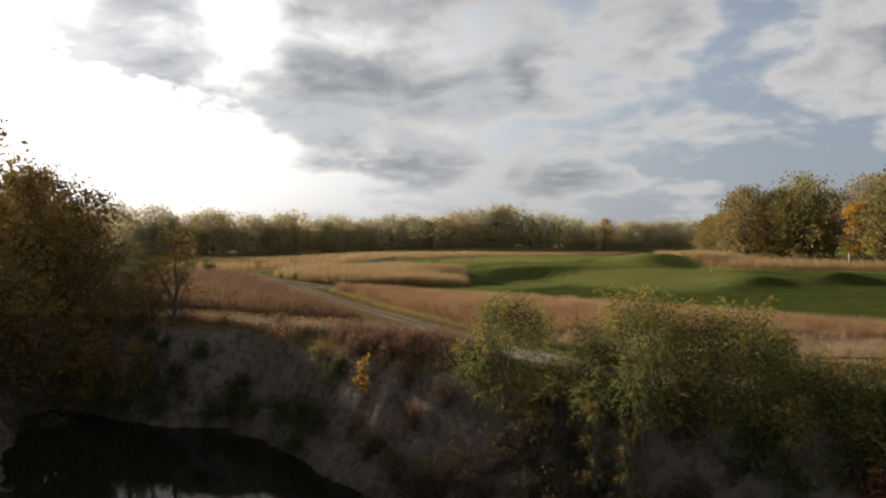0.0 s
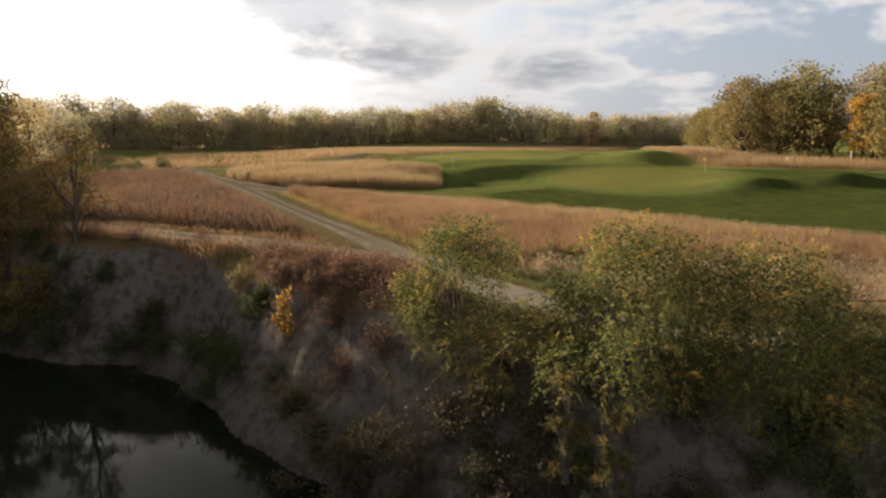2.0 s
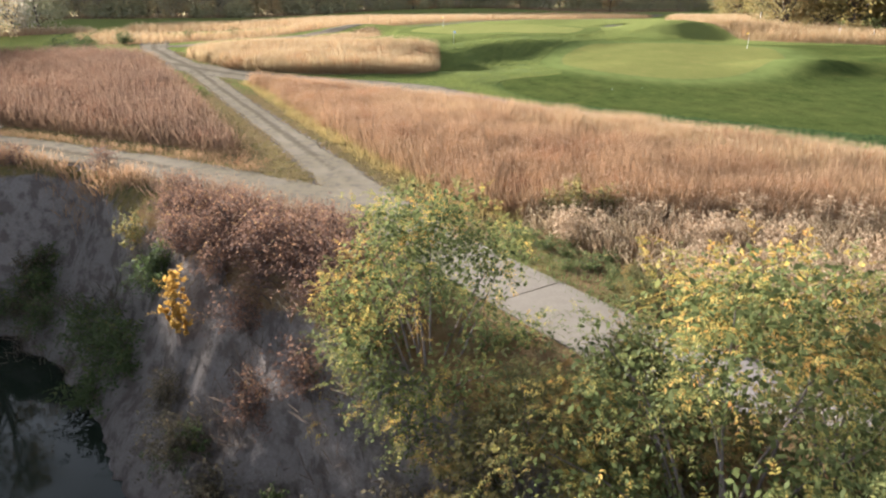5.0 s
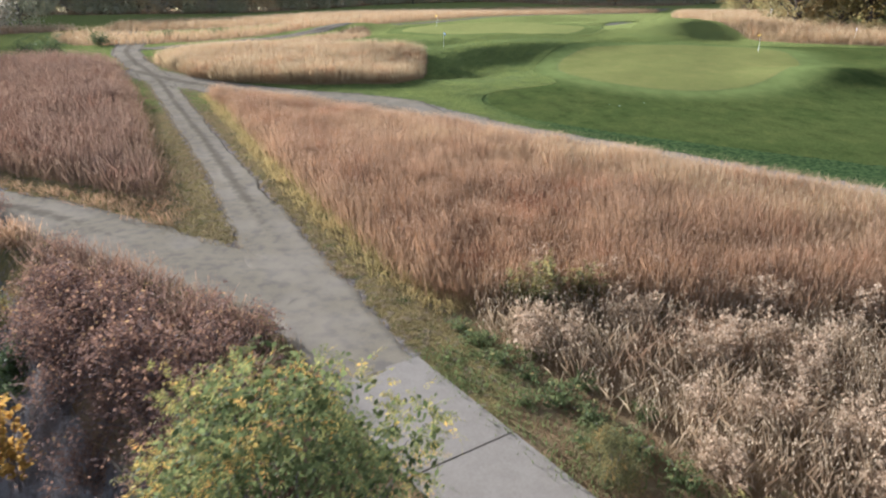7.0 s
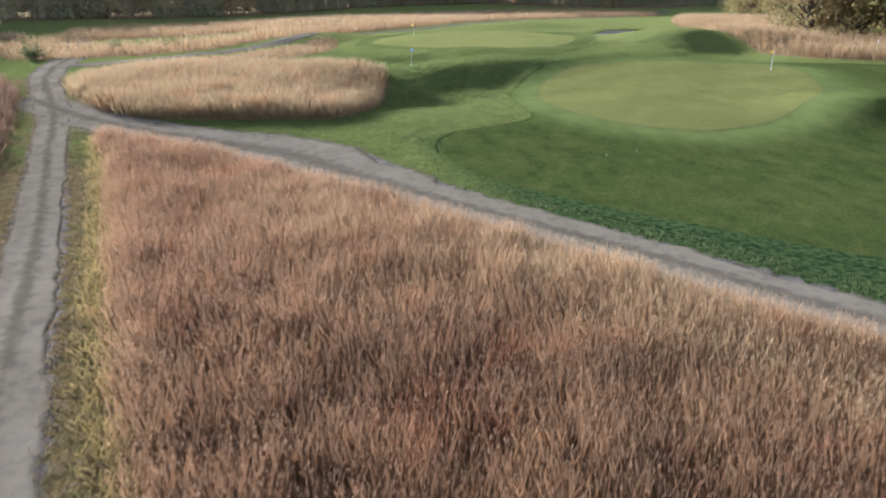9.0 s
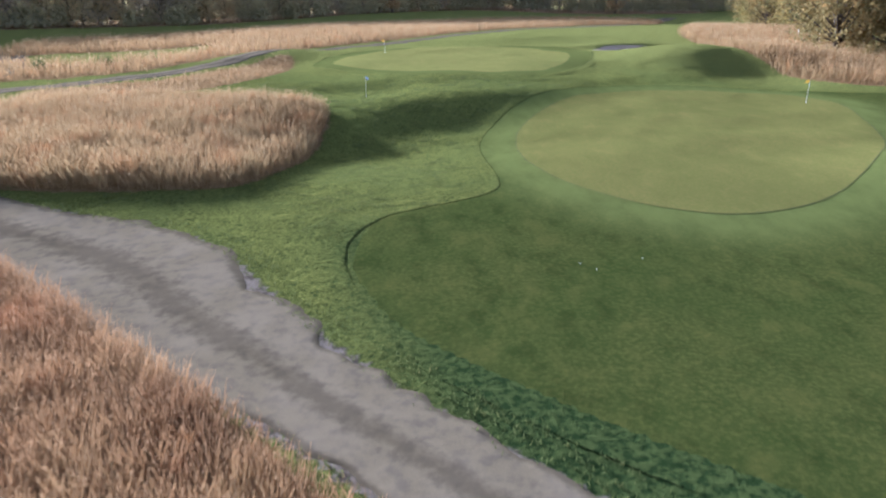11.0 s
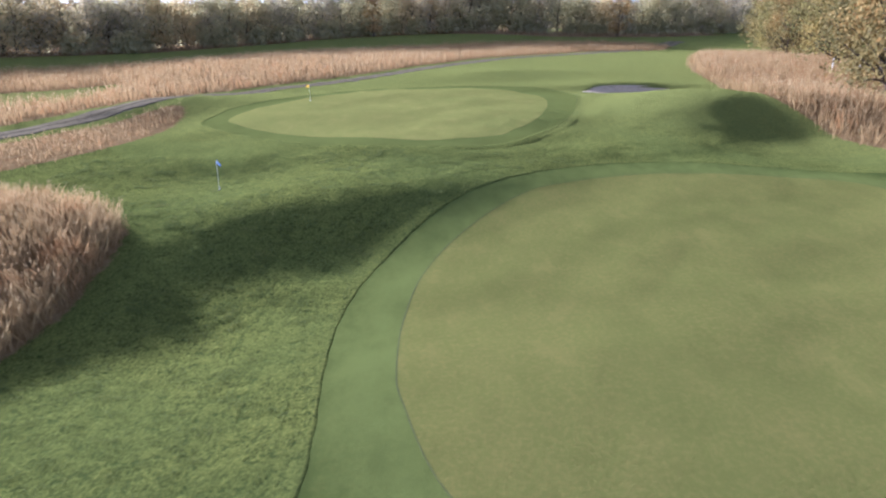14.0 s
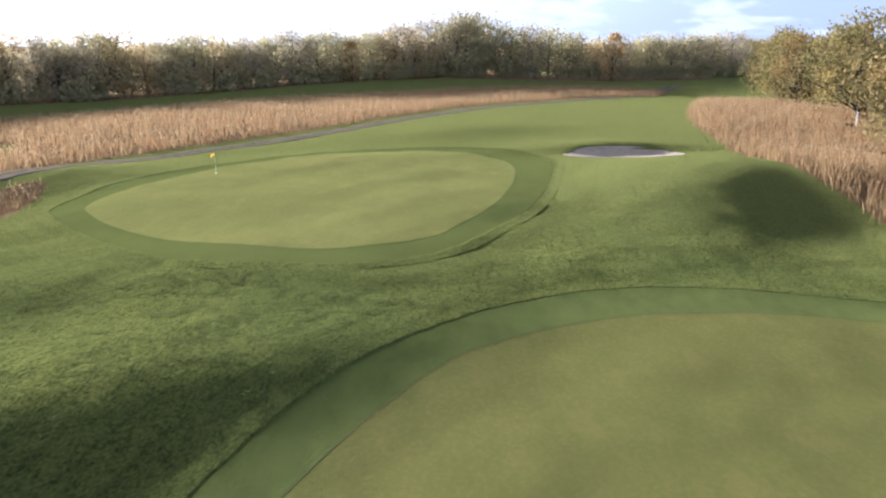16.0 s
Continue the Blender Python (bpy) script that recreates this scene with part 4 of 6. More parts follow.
def field(name, line, density, height, width, mat, seed, label, soft=0.9, straw=None, gap=None, **more):
    rng = np.random.RandomState(seed)
    x, y, d = scatter(line, density, rng, soft)
    if gap is not None:
        out = within(x, y, gap) < 0
        x, y, d = x[out], y[out], d[out]
    clump = rough(x, y, 1.5, 3, seed)
    keep = rng.rand(len(x)) < 0.72 + 0.45 * clump
    x, y, d, clump = x[keep], y[keep], d[keep], clump[keep]
    h = height * (0.72 + 0.28 * step(d, -0.5, 1.2)) * (1 + 0.17 * clump + 0.1 * rough(x, y, 7, 2, seed + 3))
    rim = 0.3 * step(1.8 - d - 1.2 * rough(x, y, 3.0, 2, seed + 5), 0, 1.6)
    if straw:   # paler straw in the part towards the track
        rim = np.maximum(rim, straw(x, y) * np.clip(0.55 + 0.9 * rough(x, y, 4.0, 3, seed + 6), 0, 1))
    return grass(name, x, y, h, width, mat, rng, label, "grass", rim=rim, **more)


field("tall_grass", FIELD, 300, 1.15, 0.0085, PRAIRIE, 11, "dense standing russet prairie grass with pale seed heads", heads=0.75, head=0.085, lean=0.28, fluff=1.5, straw=lambda x, y: step(15.0 - off_road(x, y, TRACK), 0, 13) * step(x, -4, 6))
field("tall_grass_by_creek", FIELD_LEFT, 46, 1.3, 0.024, PRAIRIE_SHADED, 12, "standing russet prairie grass above the creek bank")
field("tall_grass_island", ISLAND, 100, 1.35, 0.020, TAN, 13, "oval stand of tan prairie grass ringed by gravel", heads=0.4)
field("tall_grass_strip", STRIP, 6.0, 1.3, 0.085, TAN, 14, "long strip of tan prairie grass behind the track", soft=2.0, gap=CLEARING, heads=0.35)
field("tall_grass_far", STRIP_FAR, 4, 1.2, 0.17, PALE, 15, "thin strip of pale grass before the woods", soft=2.0, heads=0.35)
field("tall_grass_mid", STRIP_MID, 7, 1.1, 0.12, PALE, 16, "pale dry grass in the far meadow", soft=2.0, heads=0.35)
field("tall_grass_knoll", STRIP_NEAR, 14, 0.5, 0.04, TAN, 17, "low tan grass on the knoll by the track", soft=2.0, heads=0.35)
field("tall_grass_wood_edge", FIELD_RIGHT, 14, 1.5, 0.06, TAN, 18, "tall tan grass along the edge of the oak grove", soft=2.0, heads=0.35)

# yellow grass along the field's foot, and thin russet grass between the road and the meadow by the creek
GOLD_VERGE = smooth_line([(-14.0, 84.8), (-10.5, 78.0), (-4.4, 64.6), (-0.3, 56.0), (2.4, 50.6), (4.0, 47.8), (6.0, 45.6), (7.0, 46.2), (4.9, 48.6), (3.4, 51.4), (0.7, 56.8), (-3.2, 65.4), (-9.2, 79.0), (-12.8, 84.8)], 0.6, True)
field("golden_verge", GOLD_VERGE, 230, 0.42, 0.016, GOLDEN, 19, "soft golden grass along the foot of the tall grass", soft=0.7, heads=0.3, head=0.06, lean=0.7)
THIN_LEFT = smooth_line([(-4.6, 53.4), (-8.6, 62.6), (-14.4, 75), (-21.4, 89.2), (-29, 103), (-31.8, 105.6), (-22.6, 89.8), (-12.8, 69.6), (-7.6, 58.2), (-10.6, 57.8), (-16, 60.0), (-22, 62.6), (-22, 61.8), (-15.4, 59.0), (-9, 55.6)], 0.6, True)
field("thin_russet_grass", THIN_LEFT, 70, 0.45, 0.02, PRAIRIE, 20, "thin low russet grass between the roads and the meadow", soft=0.8, heads=0.3, head=0.06, lean=0.8)

# ---- trees and shrubs ----


def leaves(rng, centres, radii, count, size, tints, flat=0.75):
    """Leaf quads gathered in sprays round the centres."""
    k = rng.randint(0, len(centres), count)
    p = centres[k] + np.clip(rng.normal(0, 1, (count, 3)), -1.5, 1.5) * radii[k][:, None] * np.array([1, 1, flat]) * 0.55
    a = rng.normal(0, 1, (count, 3))
    a /= np.linalg.norm(a, axis=1)[:, None]
    b = np.cross(a, rng.normal(0, 1, (count, 3)))
    b /= np.linalg.norm(b, axis=1)[:, None]
    s = (size * rng.uniform(0.6, 1.4, count))[:, None]
    V = np.stack([p - a * s, p + b * s * 0.55, p + a * s, p - b * s * 0.55], 1).reshape(-1, 3)
    F = (np.array([[0, 1, 2, 3]]) + 4 * np.arange(count)[:, None])
    t = np.clip(tints[k] + rng.normal(0, 0.08, count), 0, 1)
    return V, F, np.repeat(t, 4)


def tree(name, seed, height, spread, clumps, count, leaf, mat, label, crown_from=0.28, category="tree", bare=0.0, lean=0.0, sides=7, puff=1.0, apart=False):
    """A tree: trunk that divides into limbs, and sprays of leaves at their ends."""
    rng = np.random.RandomState(seed)
    root = new(name)
    r0 = height * 0.022 + 0.05
    ts = np.linspace(0, 1, 9)
    wob = np.cumsum(rng.normal(0, 0.018 * height, (9, 2)), axis=0) * np.linspace(0, 1, 9)[:, None]
    line = np.column_stack([wob[:, 0] + lean * ts * height, wob[:, 1], ts * height * 0.86 - 0.3])
    pieces = [tube(line, r0 * (1 - ts * 0.88) * np.where(ts == 0, 1.35, 1), sides + 2)]
    u = rng.uniform(0, 1, clumps)
    zz = crown_from + (1 - crown_from) * u
    shape = np.sqrt(np.clip(1 - ((zz - crown_from - 0.36 * (1 - crown_from)) / (0.66 * (1 - crown_from))) ** 2, 0.05, 1))
    ang = rng.uniform(0, 2 * np.pi, clumps)
    uneven = 0.75 + 0.3 * np.sin(ang * 2 + seed) + 0.18 * np.sin(ang * 5 + seed * 2)
    rad = spread * shape * uneven * rng.uniform(0.35, 1.0, clumps) ** 0.6
    cx = np.interp(zz, ts, line[:, 0])
    cy = np.interp(zz, ts, line[:, 1])
    C = np.column_stack([cx + np.cos(ang) * rad, cy + np.sin(ang) * rad, zz * height])
    for c in C[: max(8, clumps // (6 if sides < 5 else 3))]:
        t0 = np.clip((c[2] / height - 0.18) * rng.uniform(0.55, 0.85), 0.12, 0.85)
        s = np.array([np.interp(t0, ts, line[:, q]) for q in range(3)])
        mid = s + (c - s) * 0.5 + np.array([0, 0, 0.06 * height * rng.rand()]) + rng.normal(0, 0.02 * height, 3)
        rr = r0 * (1 - t0) * 0.5
        q = np.linspace(0, 1, 5)[:, None]
        pts = (1 - q) ** 2 * s + 2 * q * (1 - q) * mid + q ** 2 * c
        pieces.append(tube(pts, rr * (1 - 0.85 * q[:, 0]) + 0.008, max(4, sides - 2)))
    if apart:
        for v, f in pieces[1:]:
            child("limb", mesh_of("limb", v, f, BARK, True), root)
        pieces = pieces[:1]
    v, f = joined(pieces)
    child("trunk", mesh_of("trunk", v, f, BARK, True), root)
    cr = puff * spread * rng.uniform(0.16, 0.34, clumps)
    tint = np.clip(0.5 + 0.3 * rng.normal(0, 1, clumps), 0, 1)
    v, f, t = leaves(rng, C, cr, count, leaf, tint)
    child("crown", mesh_of("crown", v, f, mat, False, tint=t), root)
    return tagged(root, label, category)


def sprays(rng, origins, ways, tints, pairs, length, leaf, droop=0.35):
    """Twigs with leaflets in pairs along them, bending down towards the tip."""
    n = len(origins)
    ln = length * rng.uniform(0.6, 1.3, n)
    q = (np.arange(pairs) + 0.6) / pairs
    P = origins[:, None] + ways[:, None] * (ln[:, None] * q)[..., None]
    P[..., 2] -= droop * ln[:, None] * q ** 2
    along = np.repeat(ways[:, None], pairs, 1) - np.array([0, 0, 1.0]) * (2 * droop * q)[None, :, None]
    along /= np.linalg.norm(along, axis=2)[..., None]
    side = np.cross(along, np.array([0, 0, 1.0]) + rng.normal(0, 0.35, (n, 1, 3)))
    side /= np.linalg.norm(side, axis=2)[..., None] + 1e-6
    V, T = [], []
    for sgn in (-1, 1):
        out = side * sgn * 0.85 + along * 0.5 + rng.normal(0, 0.18, (n, pairs, 3))
        s = (leaf * rng.uniform(0.65, 1.25, (n, pairs)) * (1.1 - 0.45 * q))[..., None]
        wide = np.cross(out, np.cross(along, side)) * 0.3 * s + rng.normal(0, 0.12, (n, pairs, 3)) * s
        tip = P + out * 2.0 * s
        tip[..., 2] -= 0.35 * s[..., 0]
        m = P + out * s
        V.append(np.stack([P, m + wide, tip, m - wide], 2).reshape(-1, 3))
        T.append(np.repeat(np.clip(tints[:, None] + rng.normal(0, 0.06, (n, pairs)), 0, 1).ravel(), 4))
    V, T = np.concatenate(V), np.concatenate(T)
    return V, np.arange(len(V)).reshape(-1, 4), T


def shrub(name, seed, height, spread, clumps, count, leaf, mat, label, category="bush", droop=0.0, twigs=14, wood=None, frond=0.7, pairs=9, deep=0.25):
    """A many-stemmed shrub: arching stems from the root, sprays of leaves on them and loose leaves within."""
    rng = np.random.RandomState(seed)
    root = new(name)
    pieces, C, R, W = [], [], [], []
    for k in range(max(twigs, clumps)):
        a, e = rng.uniform(0, 2 * np.pi), rng.uniform(0.2, 1.0)
        reach = spread * rng.uniform(0.5, 1.0) * math.sqrt(max(0.12, 1 - (e * 0.98) ** 2.4)) * (0.82 + 0.25 * math.sin(2 * a + seed) + 0.12 * math.sin(5 * a))
        top = np.array([math.cos(a) * reach, math.sin(a) * reach, height * e * rng.uniform(0.82, 1.05)])
        if droop:
            top[2] -= droop * rng.rand() * (reach / spread)
        mid = top * np.array([0.35, 0.35, 0.75]) + rng.normal(0, 0.06 * spread, 3)
        q = np.linspace(0, 1, 6)[:, None]
        s = np.array([rng.normal(0, 0.1 * spread), rng.normal(0, 0.1 * spread), -deep])
        pts = (1 - q) ** 2 * s + 2 * q * (1 - q) * mid + q ** 2 * top
        if k < twigs:
            pieces.append(tube(pts, (0.010 + 0.005 * height) * (1 - 0.8 * q[:, 0]), 4))
        if k < clumps:
            for m in (2, 3, 4, 5):
                C.append(pts[m] + rng.normal(0, 0.06 * spread, 3))
                W.append(pts[m] - pts[max(m - 2, 0)])
                R.append(spread * rng.uniform(0.07, 0.15))
    v, f = joined(pieces)
    b = child("branchwork", mesh_of("branchwork", v, f, wood or TWIG, True), root)
    if twigs > 5:
        tagged(b, kind="stuff")
    C, R, W = np.array(C), np.array(R), np.array(W)
    # tint varies by spray and rises with height
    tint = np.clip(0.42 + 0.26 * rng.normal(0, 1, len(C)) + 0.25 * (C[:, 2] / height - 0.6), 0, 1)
    loose = int(count * (1 - frond))
    out = [leaves(rng, C, R, max(loose, 8), leaf, tint)]
    n = int(count * frond / (2 * pairs))
    if n:
        k = rng.randint(0, len(C), n)
        w = W[k] / (np.linalg.norm(W[k], axis=1)[:, None] + 1e-6) * 0.5 + rng.normal(0, 0.55, (n, 3)) + C[k] * np.array([1, 1, 0.2]) / (spread * 1.2)
        w /= np.linalg.norm(w, axis=1)[:, None]
        out.append(sprays(rng, C[k] + rng.normal(0, 0.4, (n, 3)) * R[k][:, None], w, tint[k], pairs, leaf * 9, leaf * 0.75))
    v = np.concatenate([o[0] for o in out])
    t = np.concatenate([o[2] for o in out])
    child("foliage", mesh_of("foliage", v, np.arange(len(v)).reshape(-1, 4), mat, False, tint=t), root)
    return tagged(root, label, category)


def bush(name, seed, height, wide, deep, lumps, leaf, mat, label, low=0.05, hang=0.0, fill=0.3, per=26, pairs=6):
    """A dense bush: stems from the root, each ending in a rounded billow of leafy sprays; hang drops the outer billows."""
    rng = np.random.RandomState(seed)
    root = new(name)
    pieces, O, W, T, C, R, CT = [], [], [], [], [], [], []
    for k in range(lumps):
        e = low + (1 - low) * rng.uniform(0, 1) ** 0.8
        a = rng.uniform(0, 2 * np.pi)
        girth = math.sqrt(max(0.08, 1 - (max(e - 0.45, 0) / 0.55) ** 2)) * (0.7 + 0.3 * min(1, e / 0.35))
        reach = girth * rng.uniform(0.45, 1.0) * (0.88 + 0.16 * math.sin(3 * a + seed) + 0.1 * math.sin(5 * a))
        r = wide * rng.uniform(0.17, 0.31)
        c = np.array([math.cos(a) * reach * wide, math.sin(a) * reach * wide, e * height - r * 0.6 - hang * reach ** 2 * rng.rand() * (1 - 0.5 * e)])
        mid = c * np.array([0.3, 0.3, 0.6]) + rng.normal(0, 0.08 * wide, 3)
        s = np.array([rng.normal(0, 0.08 * wide), rng.normal(0, 0.08 * wide), -deep])
        q = np.linspace(0, 1, 6)[:, None]
        if k < 22:
            pieces.append(tube((1 - q) ** 2 * s + 2 * q * (1 - q) * mid + q ** 2 * c, (0.012 + 0.006 * height) * (1 - 0.8 * q[:, 0]), 5))
        # lower billows take darker leaf tints, standing for the shade low down
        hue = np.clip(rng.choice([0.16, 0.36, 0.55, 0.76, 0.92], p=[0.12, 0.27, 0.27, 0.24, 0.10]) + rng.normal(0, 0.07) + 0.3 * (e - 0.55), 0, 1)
        out = rng.normal(0, 1, (per, 3))
        out /= np.linalg.norm(out, axis=1)[:, None]
        out += np.array([math.cos(a), math.sin(a), 0.5]) * 0.45
        out /= np.linalg.norm(out, axis=1)[:, None]
        O.append(c + out * r * rng.uniform(0.35, 0.95, (per, 1)))
        W.append(out + rng.normal(0, 0.35, (per, 3)))
        T.append(np.clip(hue + rng.normal(0, 0.12, per), 0, 1))
        if rng.rand() < 0.45:   # a long shoot that stands out of the billow
            m = 7
            way = np.array([math.cos(a) * 0.8, math.sin(a) * 0.8, rng.uniform(0.0, 1.2)]) + rng.normal(0, 0.3, 3)
            way /= np.linalg.norm(way)
            O.append(c + way * (r * 0.8 + np.linspace(0, 0.22 * wide, m))[:, None] - np.array([0, 0, 1.0]) * (np.linspace(0, 0.33 * wide ** 0.5, m) ** 2)[:, None])
            W.append(way + rng.normal(0, 0.5, (m, 3)))
            T.append(np.clip(hue + 0.12 + rng.normal(0, 0.1, m), 0, 1))
        # inner leaves get a quarter of the tint: the bush's inner shade as colour
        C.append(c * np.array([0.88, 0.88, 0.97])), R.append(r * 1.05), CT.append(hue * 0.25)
    v, f = joined(pieces)
    tagged(child("branchwork", mesh_of("branchwork", v, f, TWIG, True), root), kind="stuff")
    O, W, T = np.concatenate(O), np.concatenate(W), np.concatenate(T)
    W /= np.linalg.norm(W, axis=1)[:, None]
    one = sprays(rng, O, W, T, pairs, leaf * 6.5, leaf * 0.78, 0.4)
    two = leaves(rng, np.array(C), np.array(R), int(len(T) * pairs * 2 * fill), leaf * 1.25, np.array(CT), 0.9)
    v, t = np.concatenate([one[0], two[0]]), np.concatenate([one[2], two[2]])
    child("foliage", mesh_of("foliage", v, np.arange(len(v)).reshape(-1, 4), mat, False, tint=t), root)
    return tagged(root, label, "bush")


def stand(ob, x, y, turn=0.0, scale=1.0, dz=0.0, z=None):
    ob.location = (x, y, (float(ground_z(x, y)) if z is None else z) + dz)
    ob.rotation_euler = (0, 0, radians(turn))
    ob.scale = (scale, scale, scale)
    return ob


def again(ob, x, y, turn, scale=1.0, dz=0.0):
    c = copy_thing(ob, Matrix())
    return stand(c, x, y, turn, scale, dz)


# the wood behind the course
kinds = [
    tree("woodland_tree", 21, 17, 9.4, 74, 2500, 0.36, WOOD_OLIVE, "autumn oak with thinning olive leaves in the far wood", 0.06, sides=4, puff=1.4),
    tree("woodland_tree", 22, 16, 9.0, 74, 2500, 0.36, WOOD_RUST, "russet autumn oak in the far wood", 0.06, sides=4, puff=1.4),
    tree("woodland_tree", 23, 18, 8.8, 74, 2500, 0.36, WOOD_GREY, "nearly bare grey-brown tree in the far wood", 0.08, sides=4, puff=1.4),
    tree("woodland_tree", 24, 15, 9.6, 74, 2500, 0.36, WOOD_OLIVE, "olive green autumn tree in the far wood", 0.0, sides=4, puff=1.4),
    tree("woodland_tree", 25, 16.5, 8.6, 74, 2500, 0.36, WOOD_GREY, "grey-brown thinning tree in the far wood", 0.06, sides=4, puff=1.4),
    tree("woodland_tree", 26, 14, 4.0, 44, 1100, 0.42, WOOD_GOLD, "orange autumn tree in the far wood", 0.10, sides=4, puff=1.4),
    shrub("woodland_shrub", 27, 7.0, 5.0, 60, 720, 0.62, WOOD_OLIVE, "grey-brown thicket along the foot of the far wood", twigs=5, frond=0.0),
]
rng = np.random.RandomState(77)
edge = smooth_line([(-190, 150), (-150, 190), (-112, 224), (-76, 256), (-52, 284), (-10, 328), (22, 354), (68, 366), (120, 386), (160, 412), (230, 420)], 5.1)
used = set()
for row, back_off in enumerate((-4.5, 0.0)):
    for k, (ex, ey) in enumerate(edge[:, :2]):
        if row == 0:
            pick = 6
            if rng.rand() < 0.12:
                continue
        else:
            pick = int(rng.choice([0, 1, 2, 3, 4], p=[0.27, 0.2, 0.2, 0.18, 0.15]))
        x, y = ex - back_off * 0.55 + rng.uniform(-2.2, 2.2), ey + back_off * 0.85 + rng.uniform(-2.5, 2.5)
        turn, sc = rng.uniform(0, 360), rng.uniform(0.74, 1.0) * (0.98 + 0.05 * row) * (0.98 + 0.36 * math.exp(-((ex - 36) / 24) ** 2))
        if pick in used:
            again(kinds[pick], x, y, turn, sc)
        else:
            used.add(pick)
            stand(kinds[pick], x, y, turn, sc)
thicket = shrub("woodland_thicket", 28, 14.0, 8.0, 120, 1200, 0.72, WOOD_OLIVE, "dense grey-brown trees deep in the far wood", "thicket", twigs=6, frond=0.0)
for k, (ex, ey) in enumerate(edge[:, :2]):
    if k % 2 == 0 or ex < -20:
        x, y, turn, sc = ex - 6.5 + rng.uniform(-2, 2), ey + 8 + rng.uniform(-2, 2), rng.uniform(0, 360), rng.uniform(0.85, 1.1) * (1.0 + 0.3 * math.exp(-((ex - 36) / 24) ** 2))
        if k:
            again(thicket, x, y, turn, sc)
        else:
            stand(thicket, x, y, turn, sc)
# the wood comes nearer round the bend of the creek
for x, y, turn, sc, pick in [(-93, 197, 20, 0.72, 3), (-88, 178, 80, 0.8, 4), (-84, 160, 140, 0.85, 1), (-90, 150, 10, 1.1, 2)]:
    again(kinds[pick], x, y, turn, sc)
stand(kinds[5], 84, 358, 20, 1.15)
again(kinds[5], -6, 320, 200, 0.85)

# the oak grove
grove = [
    tree("oak_tree", 31, 17, 9.2, 110, 6400, 0.29, OAK, "broad golden-brown oak at the edge of the grove", 0.10),
    tree("oak_tree", 32, 18, 8.6, 100, 6000, 0.29, OAK_GREEN, "tall olive and yellow oak in the grove", 0.14),
    tree("oak_tree", 33, 17, 6.2, 60, 4200, 0.22, WOOD_GREY, "half-bare oak with grey limbs in the grove", 0.2),
    tree("maple_tree", 34, 12.5, 4.8, 60, 5200, 0.22, GOLD, "bright orange maple among the oaks", 0.2),
]
for x, y, turn, sc, pick in [(72, 163, 0, 1.0, 0), (80, 153, 40, 1.05, 1), (87, 143, 90, 1.05, 2), (84, 137, 10, 1.0, 3)]:
    stand(grove[pick], x, y, turn, sc)
for x, y, turn, sc, pick in [(80, 176, 120, 0.95, 0), (88, 165, 200, 1.05, 1), (94, 150, 300, 1.1, 0), (95, 134, 80, 1.1, 0), (90, 186, 30, 0.9, 0), (88, 205, 140, 0.85, 1), (100, 176, 250, 1.0, 2), (78, 158, 70, 0.95, 0), (86, 130, 190, 1.0, 1), (102, 138, 170, 1.15, 1),
                             (98, 225, 60, 0.85, 0), (104, 205, 330, 0.95, 1), (112, 250, 15, 0.85, 1), (122, 280, 75, 0.9, 0), (118, 230, 190, 0.95, 2), (95, 240, 10, 0.8, 0), (100, 257, 200, 0.82, 1), (109, 276, 90, 0.9, 0), (119, 302, 300, 0.95, 1), (104, 160, 100, 1.0, 1), (108, 142, 230, 1.0, 0), (102, 120, 20, 1.1, 2), (94, 118, 160, 0.95, 0), (112, 126, 50, 1.1, 1)]:
    again(grove[pick], x, y, turn, sc)

# trees on the creek's far bend
stand(tree("creek_tree", 41, 13.5, 5.6, 90, 4600, 0.20, CREEK_LEAF, "brown-leaved autumn tree on the creek bank", 0.03), -42, 73, 0, 1.05)
first_creek_tree = scene.objects["creek_tree"]
for x, y, turn, sc, dz in [(-35.5, 66.5, 130, 0.88, 0), (-31.5, 61, 220, 0.74, -0.8), (-50, 82, 60, 1.15, 0), (-39, 58, 300, 0.95, 0), (-47, 64, 10, 1.35, 0), (-36, 50, 80, 0.72, -1.5), (-33, 44, 180, 0.6, -3),
                           (-56, 92, 200, 1.0, 0), (-64, 104, 100, 1.0, 0), (-60, 74, 350, 1.25, 0), (-52, 73, 40, 1.6, -0.5), (-29.5, 57, 150, 0.6, -1.2), (-33.5, 55.5, 260, 0.85, -2.0), (-27.5, 54.2, 30, 0.48, -1.0), (-24.0, 53.4, 110, 0.36, -0.6), (-80, 144, 200, 1.1, 0), (-74, 128, 260, 1.1, 0), (-69, 114, 320, 1.15, 0), (-80, 118, 70, 1.25, 0)]:
    again(first_creek_tree, x, y, turn, sc, dz)
stand(tree("creek_sapling", 43, 7.5, 2.5, 40, 1700, 0.12, CREEK_LEAF, "slender tree with sparse russet leaves on the creek bank", 0.25, apart=True), -22.0, 56.2, 0, 1.08, -0.6)
again(scene.objects["creek_sapling"], -26.5, 57.6, 100, 0.8, -0.8)
again(scene.objects["creek_sapling"], -24.4, 57.6, 200, 0.72, -0.5)

